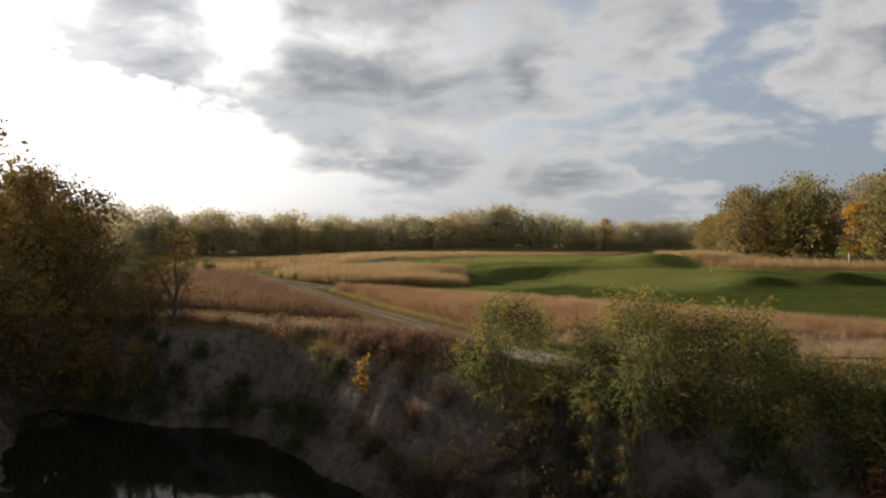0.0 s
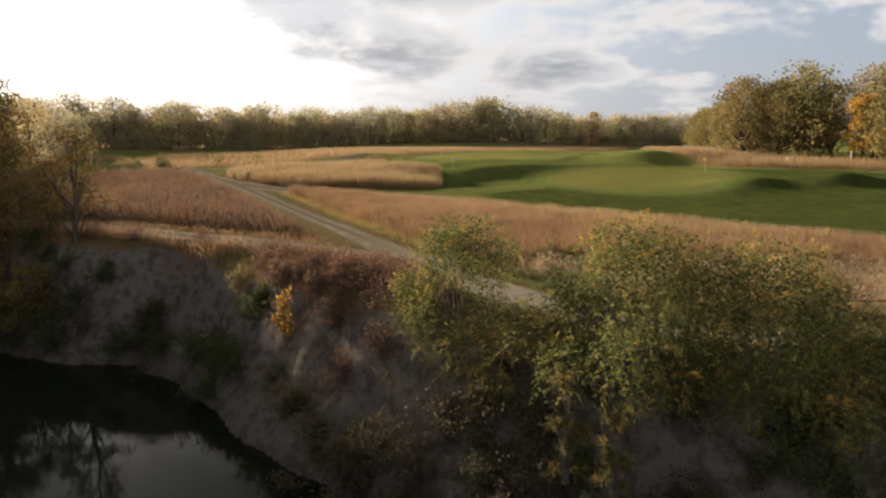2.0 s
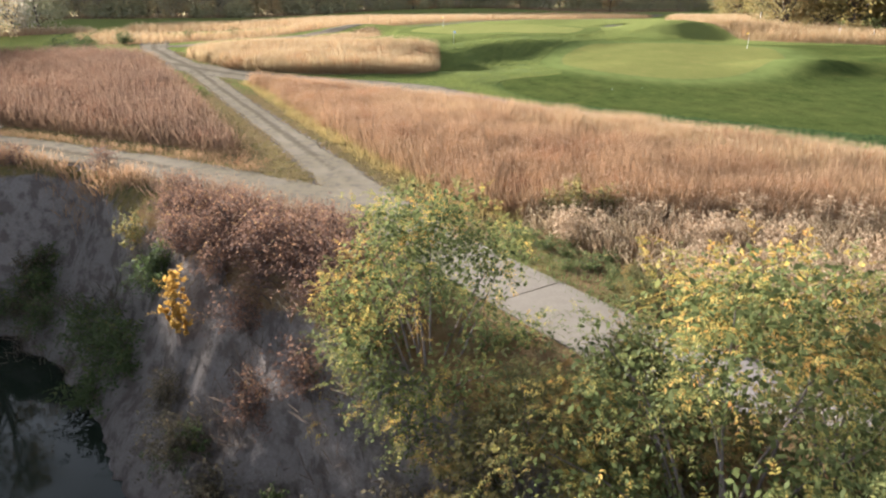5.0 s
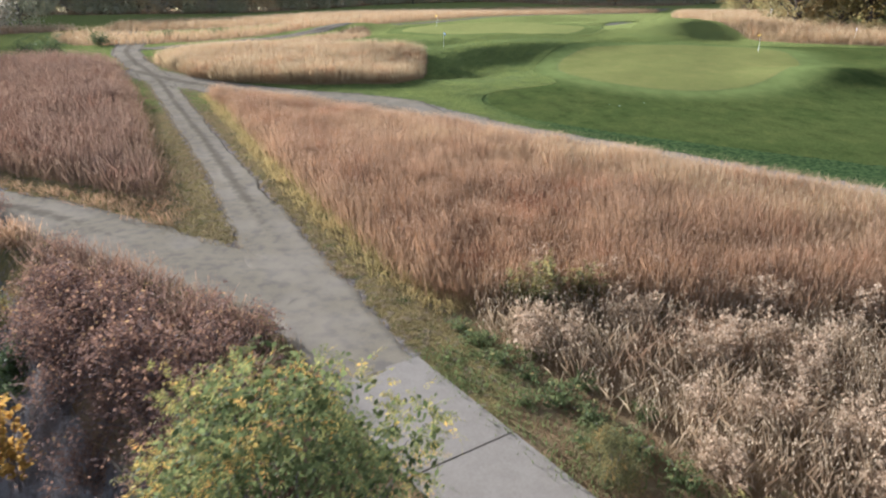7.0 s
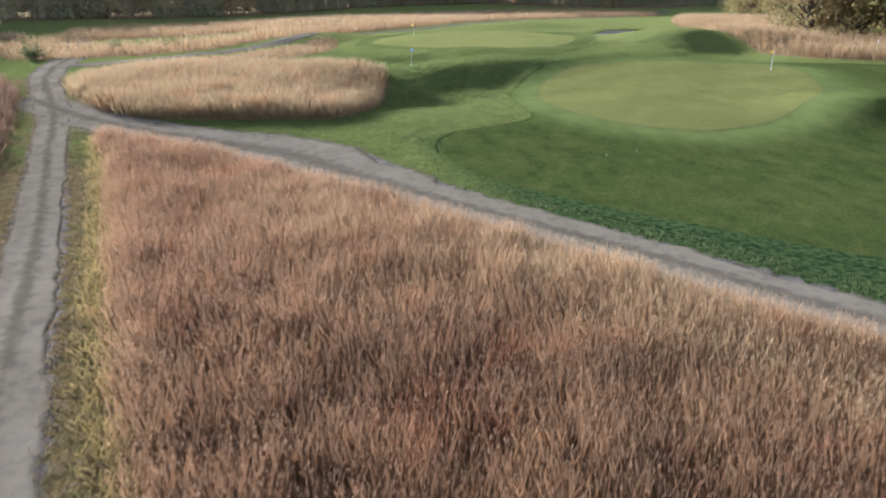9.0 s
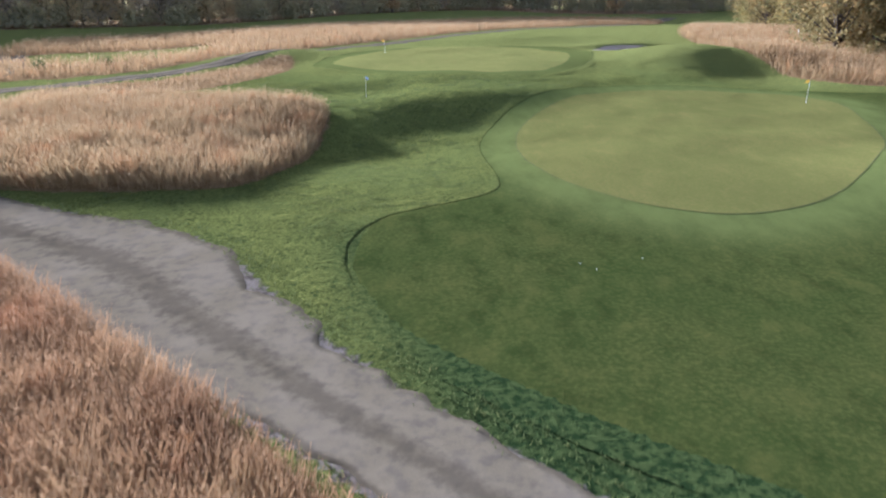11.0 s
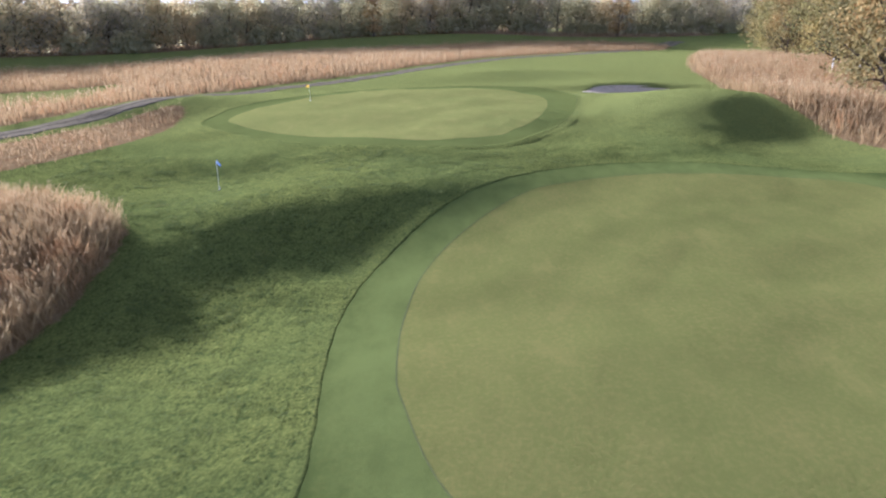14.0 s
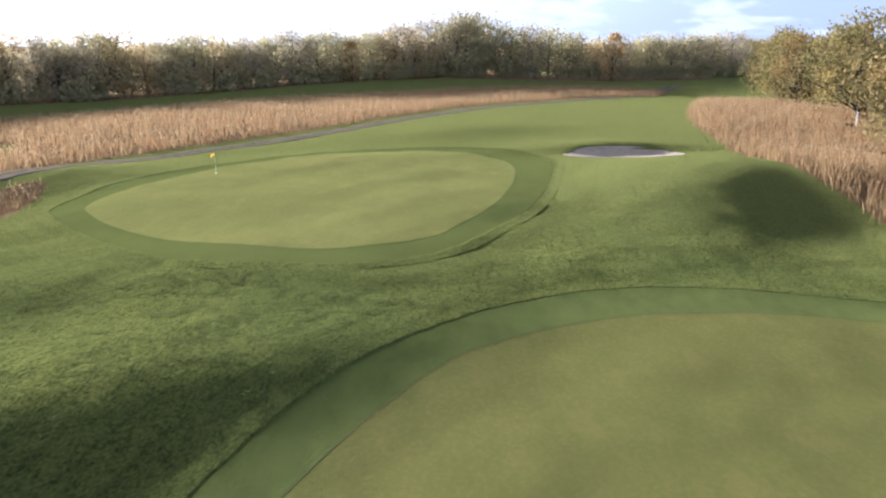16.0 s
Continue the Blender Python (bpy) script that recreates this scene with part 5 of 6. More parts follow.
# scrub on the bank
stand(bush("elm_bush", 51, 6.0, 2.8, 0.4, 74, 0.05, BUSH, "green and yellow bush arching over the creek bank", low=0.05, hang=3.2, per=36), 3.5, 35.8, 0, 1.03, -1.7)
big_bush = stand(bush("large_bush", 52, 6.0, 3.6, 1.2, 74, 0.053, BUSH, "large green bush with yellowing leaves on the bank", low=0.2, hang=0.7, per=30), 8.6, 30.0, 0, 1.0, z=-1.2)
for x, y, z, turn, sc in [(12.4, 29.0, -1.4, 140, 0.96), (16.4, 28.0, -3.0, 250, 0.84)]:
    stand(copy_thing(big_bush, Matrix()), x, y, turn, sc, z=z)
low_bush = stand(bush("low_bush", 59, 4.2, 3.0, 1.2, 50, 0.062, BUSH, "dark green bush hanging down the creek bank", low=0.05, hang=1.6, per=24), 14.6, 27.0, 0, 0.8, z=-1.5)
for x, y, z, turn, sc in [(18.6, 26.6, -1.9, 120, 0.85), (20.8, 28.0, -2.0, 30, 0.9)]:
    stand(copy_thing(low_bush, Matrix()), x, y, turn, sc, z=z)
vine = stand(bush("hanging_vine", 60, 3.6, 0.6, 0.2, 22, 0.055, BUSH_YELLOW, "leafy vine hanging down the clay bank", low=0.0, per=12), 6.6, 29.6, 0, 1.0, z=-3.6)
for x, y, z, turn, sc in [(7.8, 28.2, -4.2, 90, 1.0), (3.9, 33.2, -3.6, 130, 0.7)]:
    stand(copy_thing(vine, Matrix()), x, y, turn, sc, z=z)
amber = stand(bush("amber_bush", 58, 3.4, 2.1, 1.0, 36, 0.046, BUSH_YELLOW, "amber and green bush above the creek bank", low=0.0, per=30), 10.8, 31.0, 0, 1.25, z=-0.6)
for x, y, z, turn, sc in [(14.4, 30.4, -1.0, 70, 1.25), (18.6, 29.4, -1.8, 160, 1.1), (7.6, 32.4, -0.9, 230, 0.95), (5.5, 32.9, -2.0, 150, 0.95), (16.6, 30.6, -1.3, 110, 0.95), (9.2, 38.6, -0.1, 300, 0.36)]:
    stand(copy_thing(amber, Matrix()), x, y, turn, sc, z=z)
stand(shrub("yellow_bush", 53, 1.7, 1.2, 30, 2200, 0.06, BUSH_YELLOW, "small yellow-green bush on the edge of the bank"), -8.7, 47.6, 0, 1.0, 0.7)
stand(shrub("golden_sapling", 54, 2.3, 0.65, 18, 800, 0.085, GOLD, "small sapling with golden leaves on the bank", frond=0.2), -4.8, 41.6, 0, 1.15, 1.2)
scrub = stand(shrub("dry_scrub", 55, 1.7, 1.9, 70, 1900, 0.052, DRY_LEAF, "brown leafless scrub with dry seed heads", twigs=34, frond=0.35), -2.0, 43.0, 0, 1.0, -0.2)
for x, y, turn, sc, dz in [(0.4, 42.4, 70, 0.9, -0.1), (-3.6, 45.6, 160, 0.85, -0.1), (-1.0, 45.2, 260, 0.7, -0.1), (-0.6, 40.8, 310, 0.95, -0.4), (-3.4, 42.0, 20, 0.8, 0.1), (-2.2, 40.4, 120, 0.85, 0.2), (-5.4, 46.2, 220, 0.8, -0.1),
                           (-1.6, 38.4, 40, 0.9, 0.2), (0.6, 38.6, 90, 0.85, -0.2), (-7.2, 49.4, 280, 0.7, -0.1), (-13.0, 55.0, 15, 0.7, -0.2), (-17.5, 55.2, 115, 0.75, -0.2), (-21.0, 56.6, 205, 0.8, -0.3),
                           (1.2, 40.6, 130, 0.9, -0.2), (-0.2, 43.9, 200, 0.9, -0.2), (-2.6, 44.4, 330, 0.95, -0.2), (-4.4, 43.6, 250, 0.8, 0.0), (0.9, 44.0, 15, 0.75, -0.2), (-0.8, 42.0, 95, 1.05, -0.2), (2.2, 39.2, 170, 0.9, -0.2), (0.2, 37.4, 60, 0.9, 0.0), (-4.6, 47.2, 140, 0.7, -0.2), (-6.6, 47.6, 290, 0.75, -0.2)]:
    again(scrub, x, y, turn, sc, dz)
rng = np.random.RandomState(70)
for k in range(22):
    x = rng.uniform(-7.0, 3.2)
    y = 36.2 - 0.92 * (x - 3.0) + rng.uniform(0.5, 2.4)
    again(scrub, x, y, rng.uniform(0, 360), rng.uniform(0.6, 0.95), rng.uniform(-0.3, 0.0))
russet = stand(shrub("russet_shrub", 69, 2.6, 1.9, 50, 1900, 0.075, RUSSET, "rust-red shrub low on the creek bank", twigs=18, frond=0.4), 16.9, 25.8, 0, 1.0, 0.3)
again(russet, 19.4, 26.0, 120, 1.1, 0.4)
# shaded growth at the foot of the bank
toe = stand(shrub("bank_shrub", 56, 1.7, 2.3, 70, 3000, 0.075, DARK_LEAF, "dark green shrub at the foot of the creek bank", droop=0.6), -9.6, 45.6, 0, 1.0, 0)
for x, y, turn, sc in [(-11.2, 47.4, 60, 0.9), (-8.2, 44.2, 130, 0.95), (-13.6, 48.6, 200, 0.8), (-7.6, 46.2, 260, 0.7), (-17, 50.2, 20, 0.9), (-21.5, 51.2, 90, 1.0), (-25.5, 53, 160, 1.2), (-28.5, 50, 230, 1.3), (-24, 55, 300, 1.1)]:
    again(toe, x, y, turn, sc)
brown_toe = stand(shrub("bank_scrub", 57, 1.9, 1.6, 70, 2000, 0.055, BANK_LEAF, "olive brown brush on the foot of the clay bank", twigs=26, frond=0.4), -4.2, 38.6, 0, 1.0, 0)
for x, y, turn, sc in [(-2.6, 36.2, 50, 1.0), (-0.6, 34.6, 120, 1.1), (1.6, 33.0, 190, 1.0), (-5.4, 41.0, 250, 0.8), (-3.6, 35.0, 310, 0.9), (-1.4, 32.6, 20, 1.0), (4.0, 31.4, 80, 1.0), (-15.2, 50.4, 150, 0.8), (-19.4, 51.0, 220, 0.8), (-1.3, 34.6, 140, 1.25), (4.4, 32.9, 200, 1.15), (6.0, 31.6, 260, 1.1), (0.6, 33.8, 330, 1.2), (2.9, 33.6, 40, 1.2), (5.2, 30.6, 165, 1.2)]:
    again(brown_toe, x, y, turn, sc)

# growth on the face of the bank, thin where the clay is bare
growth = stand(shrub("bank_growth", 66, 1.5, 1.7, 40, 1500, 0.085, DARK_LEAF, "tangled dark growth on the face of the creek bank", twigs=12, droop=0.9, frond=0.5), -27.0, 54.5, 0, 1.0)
dead = stand(shrub("dead_bank_growth", 67, 1.5, 1.5, 40, 1300, 0.06, BANK_LEAF, "dead brown growth on the face of the creek bank", twigs=14, droop=0.7, frond=0.4), -16.0, 52.0, 0, 1.0)
rng = np.random.RandomState(68)
lip = smooth_line([(-36, 57), (-26, 58), (-18.5, 54.6), (-14, 54.6), (-10.5, 51.2), (-7.3, 47.6), (-4.3, 43.6), (-1, 40.3), (2.5, 36.8), (6.2, 33.2), (9.6, 30.6), (14, 28.4)], 0.9)
bare = [(-12.6, 49.6, 2.6), (-10.4, 46.4, 2.0), (-6.0, 43.6, 1.5), (-3.6, 41.4, 1.2), (-0.6, 38.4, 1.4), (2.6, 35.6, 1.4), (5.4, 32.6, 1.3)]
for k in range(86):
    q = rng.randint(0, len(lip) - 1)
    side = np.array([lip[q + 1, 1] - lip[q, 1], lip[q, 0] - lip[q + 1, 0]])
    x, y = lip[q, :2] + side / np.linalg.norm(side) * rng.uniform(0.5, 6.5)
    if any(math.hypot(x - bx, y - by) < br for bx, by, br in bare) or float(ground_z(x, y)) < WATER_Z:
        continue
    again(growth if rng.rand() < (0.65 if x < -7 else 0.4) else dead, x, y, rng.uniform(0, 360), rng.uniform(0.6, 1.1), -0.15)

# thick dark growth below the large bushes
for k in range(26):
    x = rng.uniform(4.0, 19.0)
    y = float(np.interp(x, (4, 6.2, 9.6, 13.5, 20), (35.0, 33.2, 30.6, 28.4, 26.8))) - rng.uniform(0.6, 3.6)
    if float(ground_z(x, y)) > WATER_Z:
        again(growth if rng.rand() < 0.5 else dead, x, y, rng.uniform(0, 360), rng.uniform(0.7, 1.1), -0.15)

# ---- low growth ----
WEEDS = smooth_line([(6.8, 45.8), (8.4, 42.8), (10.2, 40.4), (11.6, 37.8), (13.4, 36.2), (18, 35.4), (28, 36), (46, 34), (50, 39), (30, 44.6), (18, 47.2), (13, 48.0), (8.4, 48.2)], 1.0, True)
field("pale_weeds", WEEDS, 110, 0.75, 0.006, PALE, 31, "pale tangled weeds with fluffy seed heads beside the path", lean=0.5, head=0.06, heads=0.9, fluff=4.5)
SCRUB_GRASS = smooth_line([(-10, 51.8), (-6.4, 50.0), (-3.0, 47.8), (0.0, 45.6), (1.8, 43.0), (2.8, 40.4), (0.5, 40.4), (-2.5, 42.6), (-5, 45.2), (-7.8, 48.6)], 0.6, True)
field("russet_weeds", SCRUB_GRASS, 90, 0.95, 0.018, PRAIRIE_SHADED, 32, "russet weeds between the road and the creek bank", lean=0.5, soft=0.8)
LIP_GRASS = smooth_line([(-60, 74.5), (-34, 62.6), (-22, 58.0), (-16, 55.5), (-9.6, 52.2), (-10.4, 51.0), (-16, 54.2), (-22, 56.0), (-34, 59), (-62, 70)], 1.0, True)
field("bank_grass", LIP_GRASS, 75, 0.85, 0.024, PRAIRIE, 33, "dry brown grass hanging over the lip of the creek bank", lean=0.6, soft=0.8)


def tufts(name, line, density, height, width, mat, seed, label, beyond=0.25, reach=3.2, limit=None):
    """Short grass along a road's edges."""
    rng = np.random.RandomState(seed)
    p, side = lane(line)
    total = 0.3 * len(p) * reach * 2
    n = int(density * total)
    k = rng.randint(0, len(p), n)
    sgn = rng.choice([-1.0, 1.0], n)
    o = p[k, 2] * 0.93 + reach * rng.rand(n) ** 1.3
    x, y = p[k, 0] + side[k, 0] * o * sgn + rng.uniform(-0.2, 0.2, n), p[k, 1] + side[k, 1] * o * sgn + rng.uniform(-0.2, 0.2, n)
    d = np.full(n, 1e9)
    for _, other in ROADS:
        d = np.minimum(d, off_road(x, y, other))
    keep = (d > -0.1 - 0.45 * rng.rand(n) ** 2.5) & (within(x, y, APRON_LINE) < 0) & (within(x, y, CREEK) < -0.3) & (rng.rand(n) < 0.55 + 0.8 * rough(x, y, 0.9, 3, seed))
    keep &= (x - start.x) * path_way.x + (y - start.y) * path_way.y < 0.0
    if limit:
        keep &= limit(x, y)
    x, y = x[keep], y[keep]
    return grass(name, x, y, height * np.ones(len(x)), width, mat, rng, label, "grass", head=0, lean=0.9)


tufts("verge_grass", ROAD, 120, 0.17, 0.03, SHORT, 41, "short yellowing grass along the gravel road", limit=lambda x, y: y < 112)
tufts("verge_grass_branch", BRANCH, 90, 0.16, 0.03, SHORT, 42, "short yellowing grass along the branch road", reach=1.8, limit=lambda x, y: x > -30)
tufts("verge_grass_track", TRACK, 70, 0.17, 0.035, TURF, 43, "short green and yellow grass beside the track", reach=1.6)
# clumpy uncut turf round the apron
rng = np.random.RandomState(44)
lo, hi = np.array([-6.0, 62.0]), np.array([40.0, 134.0])
n = 760000
x, y = rng.uniform(lo[0], hi[0], n), rng.uniform(lo[1], hi[1], n)
d = np.full(n, 1e9)
for _, line in ROADS:
    d = np.minimum(d, off_road(x, y, line))
keep = (d > 0.15) & (within(x, y, APRON_LINE) < -0.02) & (within(x, y, APRON_FAR) < 0) & (within(x, y, FIELD) < -1) & (within(x, y, ISLAND) < 0) & (rng.rand(n) < 0.25 + 1.5 * rough(x, y, 0.55, 3, 4)) & (y > 92 - 1.02 * x - 14 * (x < 0)) & (y < 128)
x, y = x[keep], y[keep]
tall = 0.07 * (1 + 1.4 * np.clip(rough(x, y, 0.55, 3, 4), 0, 1))
dark = rng.rand(len(x)) < lush_at(x, y)
for name, pick, lift, mat, label in (("rough_turf", ~dark, 1.0, TURF, "clumpy green rough around the mown apron"), ("coarse_turf", dark, 1.5, COARSE, "dark coarse turf with ragged clods beside the track")):
    grass(name, x[pick], y[pick], lift * tall[pick], 0.026, mat, rng, label, "grass", head=0, lean=1.0)

# the ragged upper edge of the turf
for name, line, seed in (("edge_turf", APRON_LINE, 45), ("edge_turf_far", APRON_FAR, 46)):
    rng = np.random.RandomState(seed)
    k = rng.randint(0, len(line), 26000)
    x, y = line[k, 0] + rng.normal(0, 0.32, len(k)), line[k, 1] + rng.normal(0, 0.32, len(k))
    d = within(x, y, line)
    keep = (d < -0.03) & (d > -0.6) & (rng.rand(len(k)) > lush_at(x, y))
    grass(name, x[keep], y[keep], 0.07 * np.ones(keep.sum()), 0.035, TURF, rng, "ragged turf along the cut edge of the rough", "grass", head=0, lean=0.9)

STRAW = smooth_line([(10.6, 61.5), (15, 56), (24, 49.5), (27.5, 51.5), (18.8, 59.4), (14.4, 63.6), (11.6, 66)], 0.8, True)
field("straw_grass", STRAW, 75, 1.2, 0.017, TAN, 34, "pale straw grass at the field's edge by the track")
BANK_BRUSH = smooth_line([(-7.6, 47.4), (-4.4, 43.2), (-1.2, 39.8), (2.4, 36.2), (6.2, 32.6), (4.6, 29.6), (0.6, 32.2), (-2.6, 35.4), (-4.8, 38.6), (-6.2, 42.4)], 0.6, True)
rng = np.random.RandomState(47)
x, y, d = scatter(BANK_BRUSH, 80, rng, 1.0)
keep = rng.rand(len(x)) < 0.08 + 1.1 * rough(x, y, 2.2, 3, 21)
grass("bank_brush", x[keep], y[keep], 0.75 * np.ones(keep.sum()), 0.02, BRUSH, rng, "dead brown brush clinging to the clay bank", "brush", lean=0.9, heads=0.5, head=0.08)
TOE_BRUSH = smooth_line([(-36, 56), (-26, 55.8), (-18, 52.2), (-12, 49.4), (-8.6, 46.6), (-9.6, 44.8), (-13, 46.8), (-19, 49.2), (-27, 50), (-32, 47)], 0.8, True)
x, y, d = scatter(TOE_BRUSH, 70, rng, 1.0)
keep = rng.rand(len(x)) < 0.35 + 1.2 * rough(x, y, 2.2, 3, 22)
grass("toe_brush", x[keep], y[keep], 0.8 * np.ones(keep.sum()), 0.03, BRUSH, rng, "tangled brown brush at the foot of the bank", "brush", lean=0.9, heads=0.5, head=0.08)
PATH_LINE = [(4.15, 42.45, 1.25), (5.6, 40.3, 1.25), (7.6, 37.3, 1.25), (8.8, 35.5, 1.25)]
rng = np.random.RandomState(48)
p, side = lane(PATH_LINE)
k = rng.randint(0, len(p), 9500)
o = 1.22 + 2.2 * rng.rand(len(k)) ** 1.2
sgn = rng.choice([-1.0, 1.0], len(k), p=[0.4, 0.6])
x, y = p[k, 0] + side[k, 0] * o * sgn + rng.uniform(-0.3, 0.3, len(k)), p[k, 1] + side[k, 1] * o * sgn + rng.uniform(-0.3, 0.3, len(k))
keep = rng.rand(len(x)) < 0.6 + 0.8 * rough(x, y, 0.8, 3, 8)
grass("path_grass", x[keep], y[keep], 0.15 * np.ones(keep.sum()), 0.026, TURF, rng, "short green and brown grass beside the concrete path", "grass", head=0, lean=0.9)

# ---- flags ----


def flag(x, y, cloth, way, label, height=2.1):
    """A flagstick in its cup with a small hanging flag."""
    root = stand(tagged(new("golf_flag"), label, "flag", "golf flags"), x, y, way)
    bm = bmesh.new()
    bmesh.ops.create_cone(bm, cap_ends=True, segments=10, radius1=0.016, radius2=0.011, depth=height, matrix=pose(0, 0, height / 2 - 0.02))
    part("pole", bm, WHITE, root, "thin white pole")
    bm = bmesh.new()
    grid = {}
    for i in range(9):
        for j in range(6):
            u, v = i / 8, j / 5
            grid[i, j] = bm.verts.new((0.012 + 0.30 * u, 0.05 * math.sin(u * 6 + v) * u, height - 0.04 - 0.2 * v - 0.12 * u * u))
    for i in range(8):
        for j in range(5):
            bm.faces.new((grid[i, j], grid[i + 1, j], grid[i + 1, j + 1], grid[i, j + 1]))
    bmesh.ops.solidify(bm, geom=bm.faces[:], thickness=0.004)
    part("cloth", bm, cloth, root)
    bm = bmesh.new()
    bmesh.ops.create_cone(bm, cap_ends=True, segments=20, radius1=0.075, radius2=0.06, depth=0.03, matrix=pose(0, 0, 0.045))
    part("cup", bm, WHITE, root, "white cup rim")
    return root


flag(6.0, 120.2, BLUE, -30, "blue and white flag on a thin white pole", 1.85)
flag(46.3, 118.8, YELLOW, 160, "yellow flag on a thin white pole on the green")
flag(4.9, 154.9, YELLOW, 200, "yellow flag on a thin pole on the far green", 1.8)

# ---- balls on the apron ----
for x, y in [(18.99, 81.69), (21.74, 82.38), (19.54, 81.11)]:
    bm = bmesh.new()
    bmesh.ops.create_icosphere(bm, subdivisions=2, radius=0.02)
    ball = new("golf_ball", bpy.data.meshes.new("golf_ball"))
    bm.to_mesh(ball.data), bm.free()
    ball.data.materials.append(WHITE)
    ball.location = (x, y, float(ground_z(x, y)) + 0.05)
    tagged(ball, "small white golf ball lying on mown grass", "ball", "golf balls")

# ---- fence posts by the grove ----


def post(x, y, h, r, mat, label):
    root = stand(tagged(new("fence_post"), label, "post", "posts by the grove"), x, y)
    bm = bmesh.new()
    bmesh.ops.create_cone(bm, cap_ends=True, segments=10, radius1=r, radius2=r * 0.9, depth=h, matrix=pose(0, 0, h / 2 - 0.1))
    part("shaft", bm, mat, root)
    bm = bmesh.new()
    bmesh.ops.create_uvsphere(bm, u_segments=10, v_segments=6, radius=r * 1.05, matrix=pose(0, 0, h - 0.1) @ Matrix.Diagonal((1, 1, 0.5, 1)))
    part("cap", bm, mat, root)
    return root


for x, y, h, r in [(80.7, 136.6, 2.6, 0.1), (74.6, 137.2, 1.5, 0.08), (69.5, 138.2, 1.6, 0.08), (79.4, 190, 2.6, 0.12), (80.8, 185, 2.2, 0.12)]:
    post(x, y, h, r, WHITE, "weathered white post at the edge of the grove")

# ---- boardwalk and rail ----
deck_line = smooth_line([(8.8, 35.58), (10.2, 34.5), (12.4, 33.7), (17, 32.9), (26, 32.4)], 0.17)
boardwalk = tagged(new("boardwalk"), "weathered board deck with a rusty rail above the creek bank", "bridge")
dt = np.gradient(deck_line, axis=0)
dt /= np.linalg.norm(dt, axis=1)[:, None]
bm = bmesh.new()
box(bm, 0.16, 2.5, 0.06, None, 0.005)
board_mesh = bpy.data.meshes.new("plank")
bm.to_mesh(board_mesh), bm.free()
board_mesh.materials.append(PLANK)
rng = np.random.RandomState(3)
for (x, y), (tx, ty) in zip(deck_line, dt):
    b = child("plank", board_mesh, boardwalk)
    b.matrix_world = pose(x, y, 0.02 + rng.uniform(-0.006, 0.006), 0, 0, math.degrees(math.atan2(ty, tx)) + rng.uniform(-0.4, 0.4))
rail_pts = deck_line + np.stack([-dt[:, 1], dt[:, 0]], 1) * 1.32
k0 = int(np.argmin(np.hypot(rail_pts[:, 0] - 11.0, rail_pts[:, 1] - 35.6)))
for h, r in ((1.12, 0.05),):
    v, f = tube(np.column_stack([rail_pts[k0:], np.full(len(rail_pts) - k0, h)]), np.full(len(rail_pts) - k0, r), 8)
    child("rail", mesh_of("rail", v, f, RUST, True), boardwalk)
for k in range(k0, len(rail_pts), 18):
    v, f = tube([(*rail_pts[k], -0.6), (*rail_pts[k], 0.3), (*rail_pts[k], 1.12)], [0.05, 0.05, 0.045], 8)
    child("rail_post", mesh_of("rail_post", v, f, RUST, True), boardwalk)
for sgn in (-1, 1):
    e = deck_line + np.stack([-dt[:, 1], dt[:, 0]], 1) * 1.1 * sgn
    v, f = tube(np.column_stack([e, np.full(len(e), -0.11)]), np.full(len(e), 0.11), 4)
    child("beam", mesh_of("beam", v, f, PLANK, False), boardwalk)
    for k in range(6, len(e), 24):
        v, f = tube([(*e[k], -4.0), (*e[k], -2.0), (*e[k], -0.1)], [0.11, 0.11, 0.11], 8)
        child("pile", mesh_of("pile", v, f, PLANK, True), boardwalk)

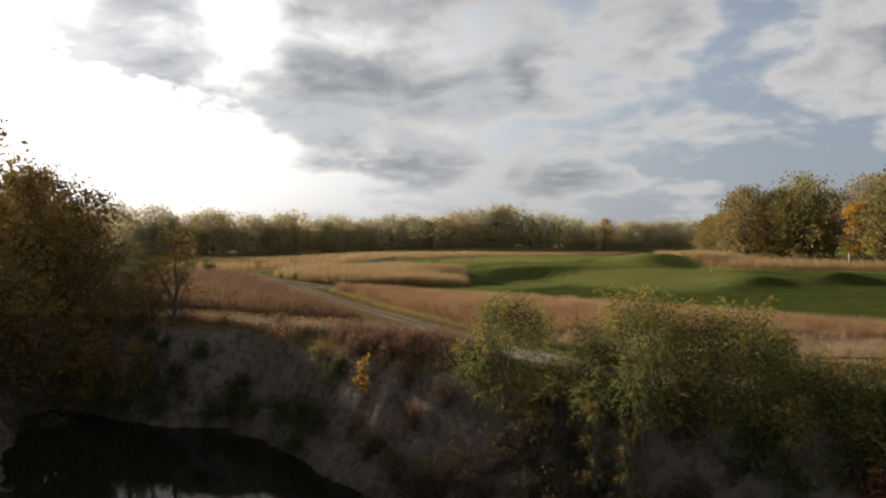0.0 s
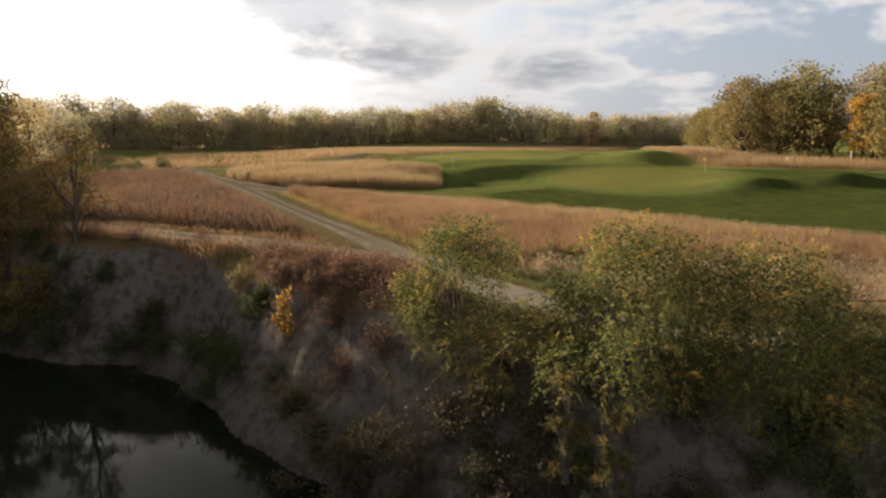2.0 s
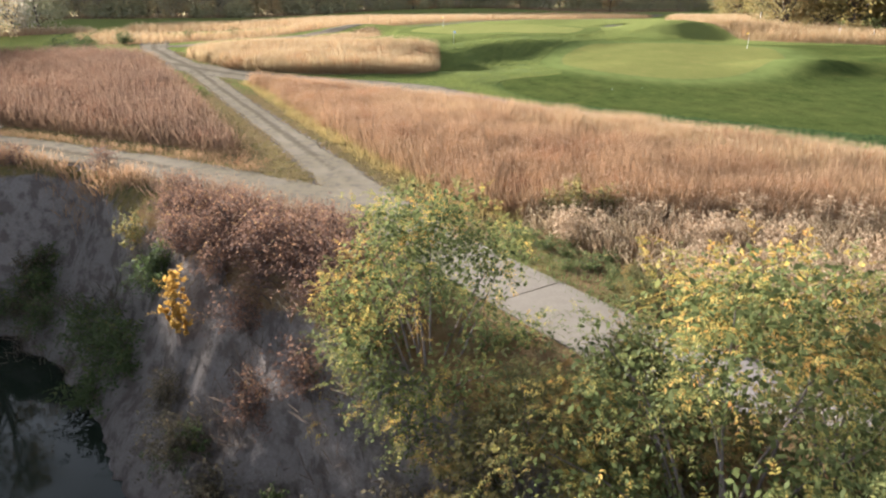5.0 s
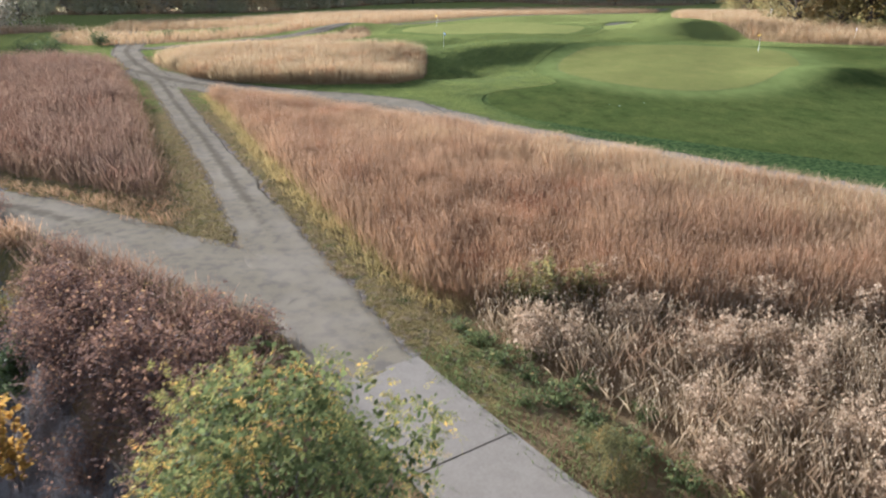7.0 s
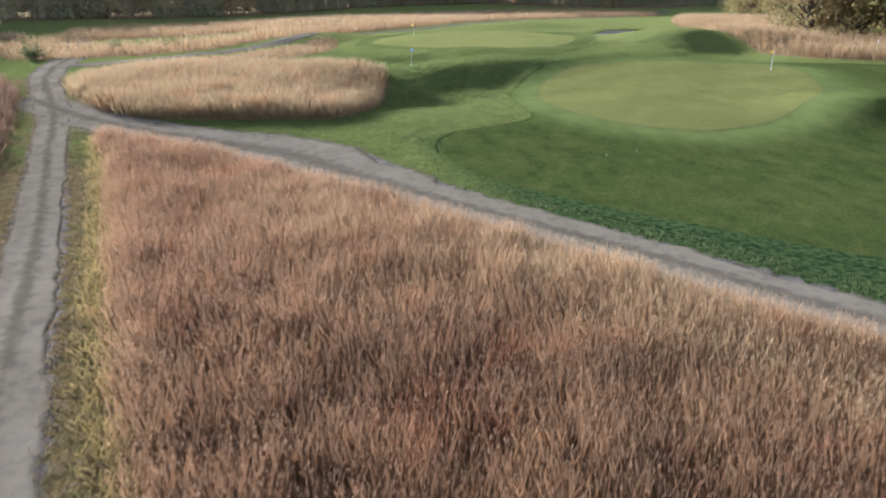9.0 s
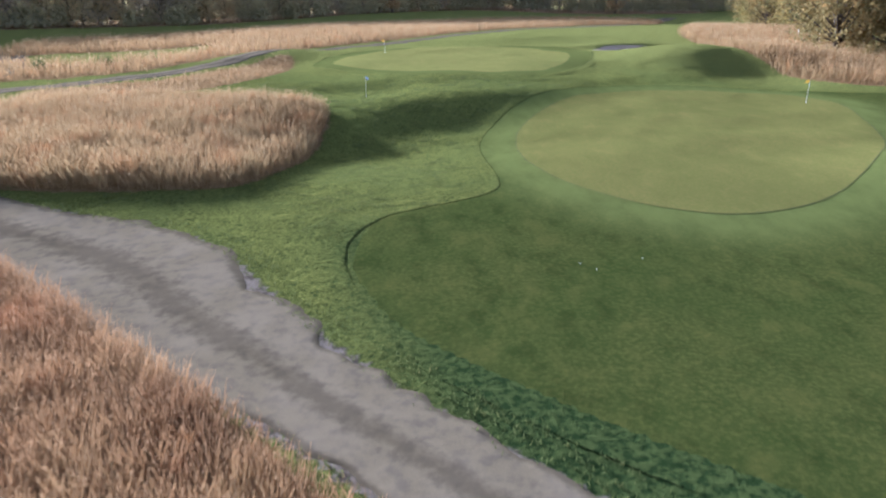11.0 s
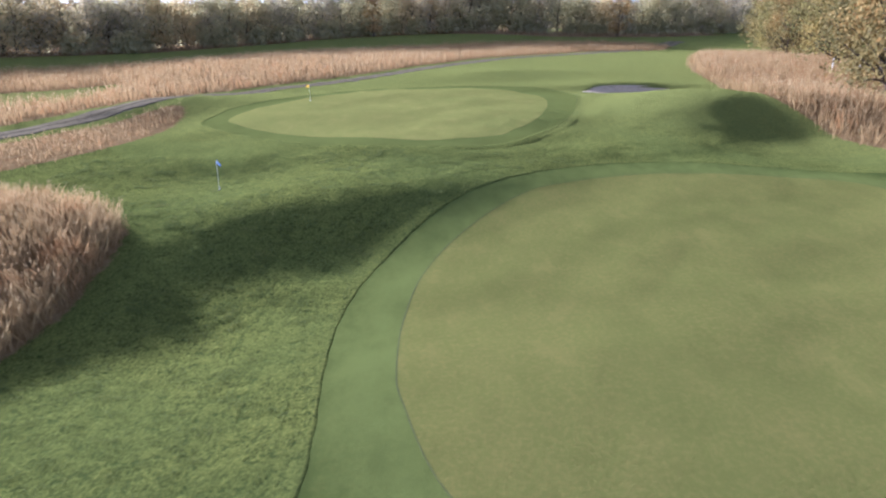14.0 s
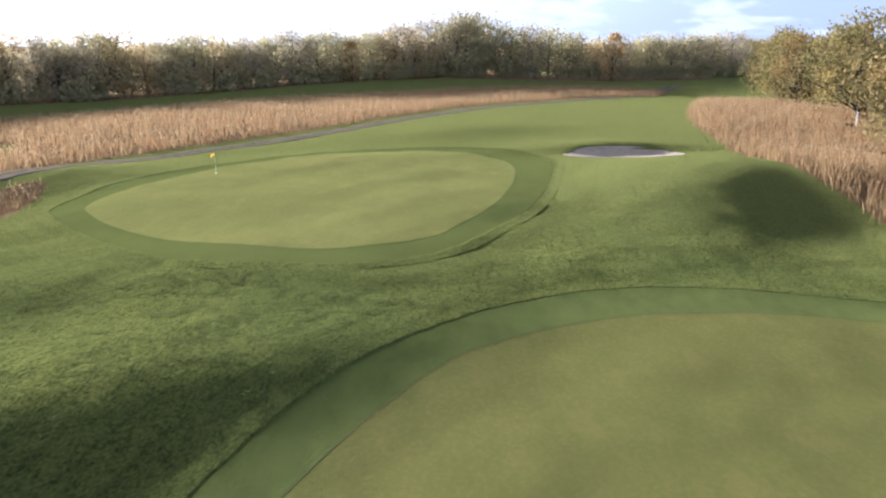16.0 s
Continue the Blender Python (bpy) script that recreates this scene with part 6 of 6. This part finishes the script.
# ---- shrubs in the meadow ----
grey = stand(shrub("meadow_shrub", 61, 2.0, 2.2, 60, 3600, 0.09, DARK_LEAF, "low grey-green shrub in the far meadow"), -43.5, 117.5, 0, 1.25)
for x, y, turn, sc in [(-47.5, 119, 80, 1.1), (-47, 138, 150, 1.1), (-40, 148, 20, 0.8), (-33, 152, 240, 0.7)]:
    again(grey, x, y, turn, sc)
stand(shrub("willow_herb", 62, 1.7, 0.9, 40, 2600, 0.07, BUSH_YELLOW, "pale green leafy weed in the dry grass", frond=0.8), 8.9, 46.0, 0, 1.0)
again(scene.objects["willow_herb"], 10.2, 46.4, 100, 0.85)
again(scene.objects["willow_herb"], 8.0, 46.4, 200, 0.7)
for x, y, turn, sc in [(10.7, 36.6, 120, 0.8), (11.6, 36.4, 300, 0.75), (12.6, 35.6, 80, 0.7)]:
    again(scene.objects["willow_herb"], x, y, turn, sc)
# low green weeds between the path and the pale weeds
nettle = stand(shrub("green_weed", 71, 0.38, 0.75, 30, 1100, 0.035, NETTLE, "low dark green weeds beside the concrete path", "weed", twigs=8, frond=0.5), 6.9, 44.0, 0, 1.0)
for x, y, turn, sc in [(7.4, 43.0, 60, 1.1), (8.0, 42.2, 130, 0.9), (8.6, 41.2, 200, 1.2), (9.2, 40.4, 270, 1.0), (9.8, 39.4, 330, 1.1), (8.2, 43.2, 20, 0.8), (9.3, 41.8, 90, 0.9), (6.4, 44.8, 160, 0.8), (7.8, 41.2, 230, 0.7), (10.4, 40.6, 300, 0.9), (8.9, 39.6, 45, 0.8), (10.6, 38.4, 115, 1.0)]:
    again(nettle, x, y, turn, sc)
# seed weeds in clumps beside the path
seedy = stand(shrub("seed_weed", 64, 1.15, 0.8, 34, 1250, 0.032, SEED_HEAD, "dry beige weed clump with fluffy seed heads", "weed", twigs=8, frond=0.25, wood=STALK), 9.0, 44.0, 0, 1.0)
rng = np.random.RandomState(65)
x, y, d = scatter(WEEDS, 1.1, rng)
for px, py in zip(x[:150], y[:150]):
    if px < 27:
        again(seedy, px, py, rng.uniform(0, 360), rng.uniform(0.75, 1.15))
# under the oaks
under = stand(shrub("grove_undergrowth", 63, 2.4, 2.2, 50, 2600, 0.12, OAK, "russet undergrowth at the foot of the oaks"), 70, 150, 0, 1.0)
for x, y, turn, sc in [(76, 145, 60, 1.1), (82, 139, 120, 1.0), (74, 172, 180, 1.2), (82, 188, 240, 1.1), (90, 196, 300, 1.2), (88, 133, 30, 1.1), (94, 214, 90, 1.3), (104, 240, 200, 1.4)]:
    again(under, x, y, turn, sc)
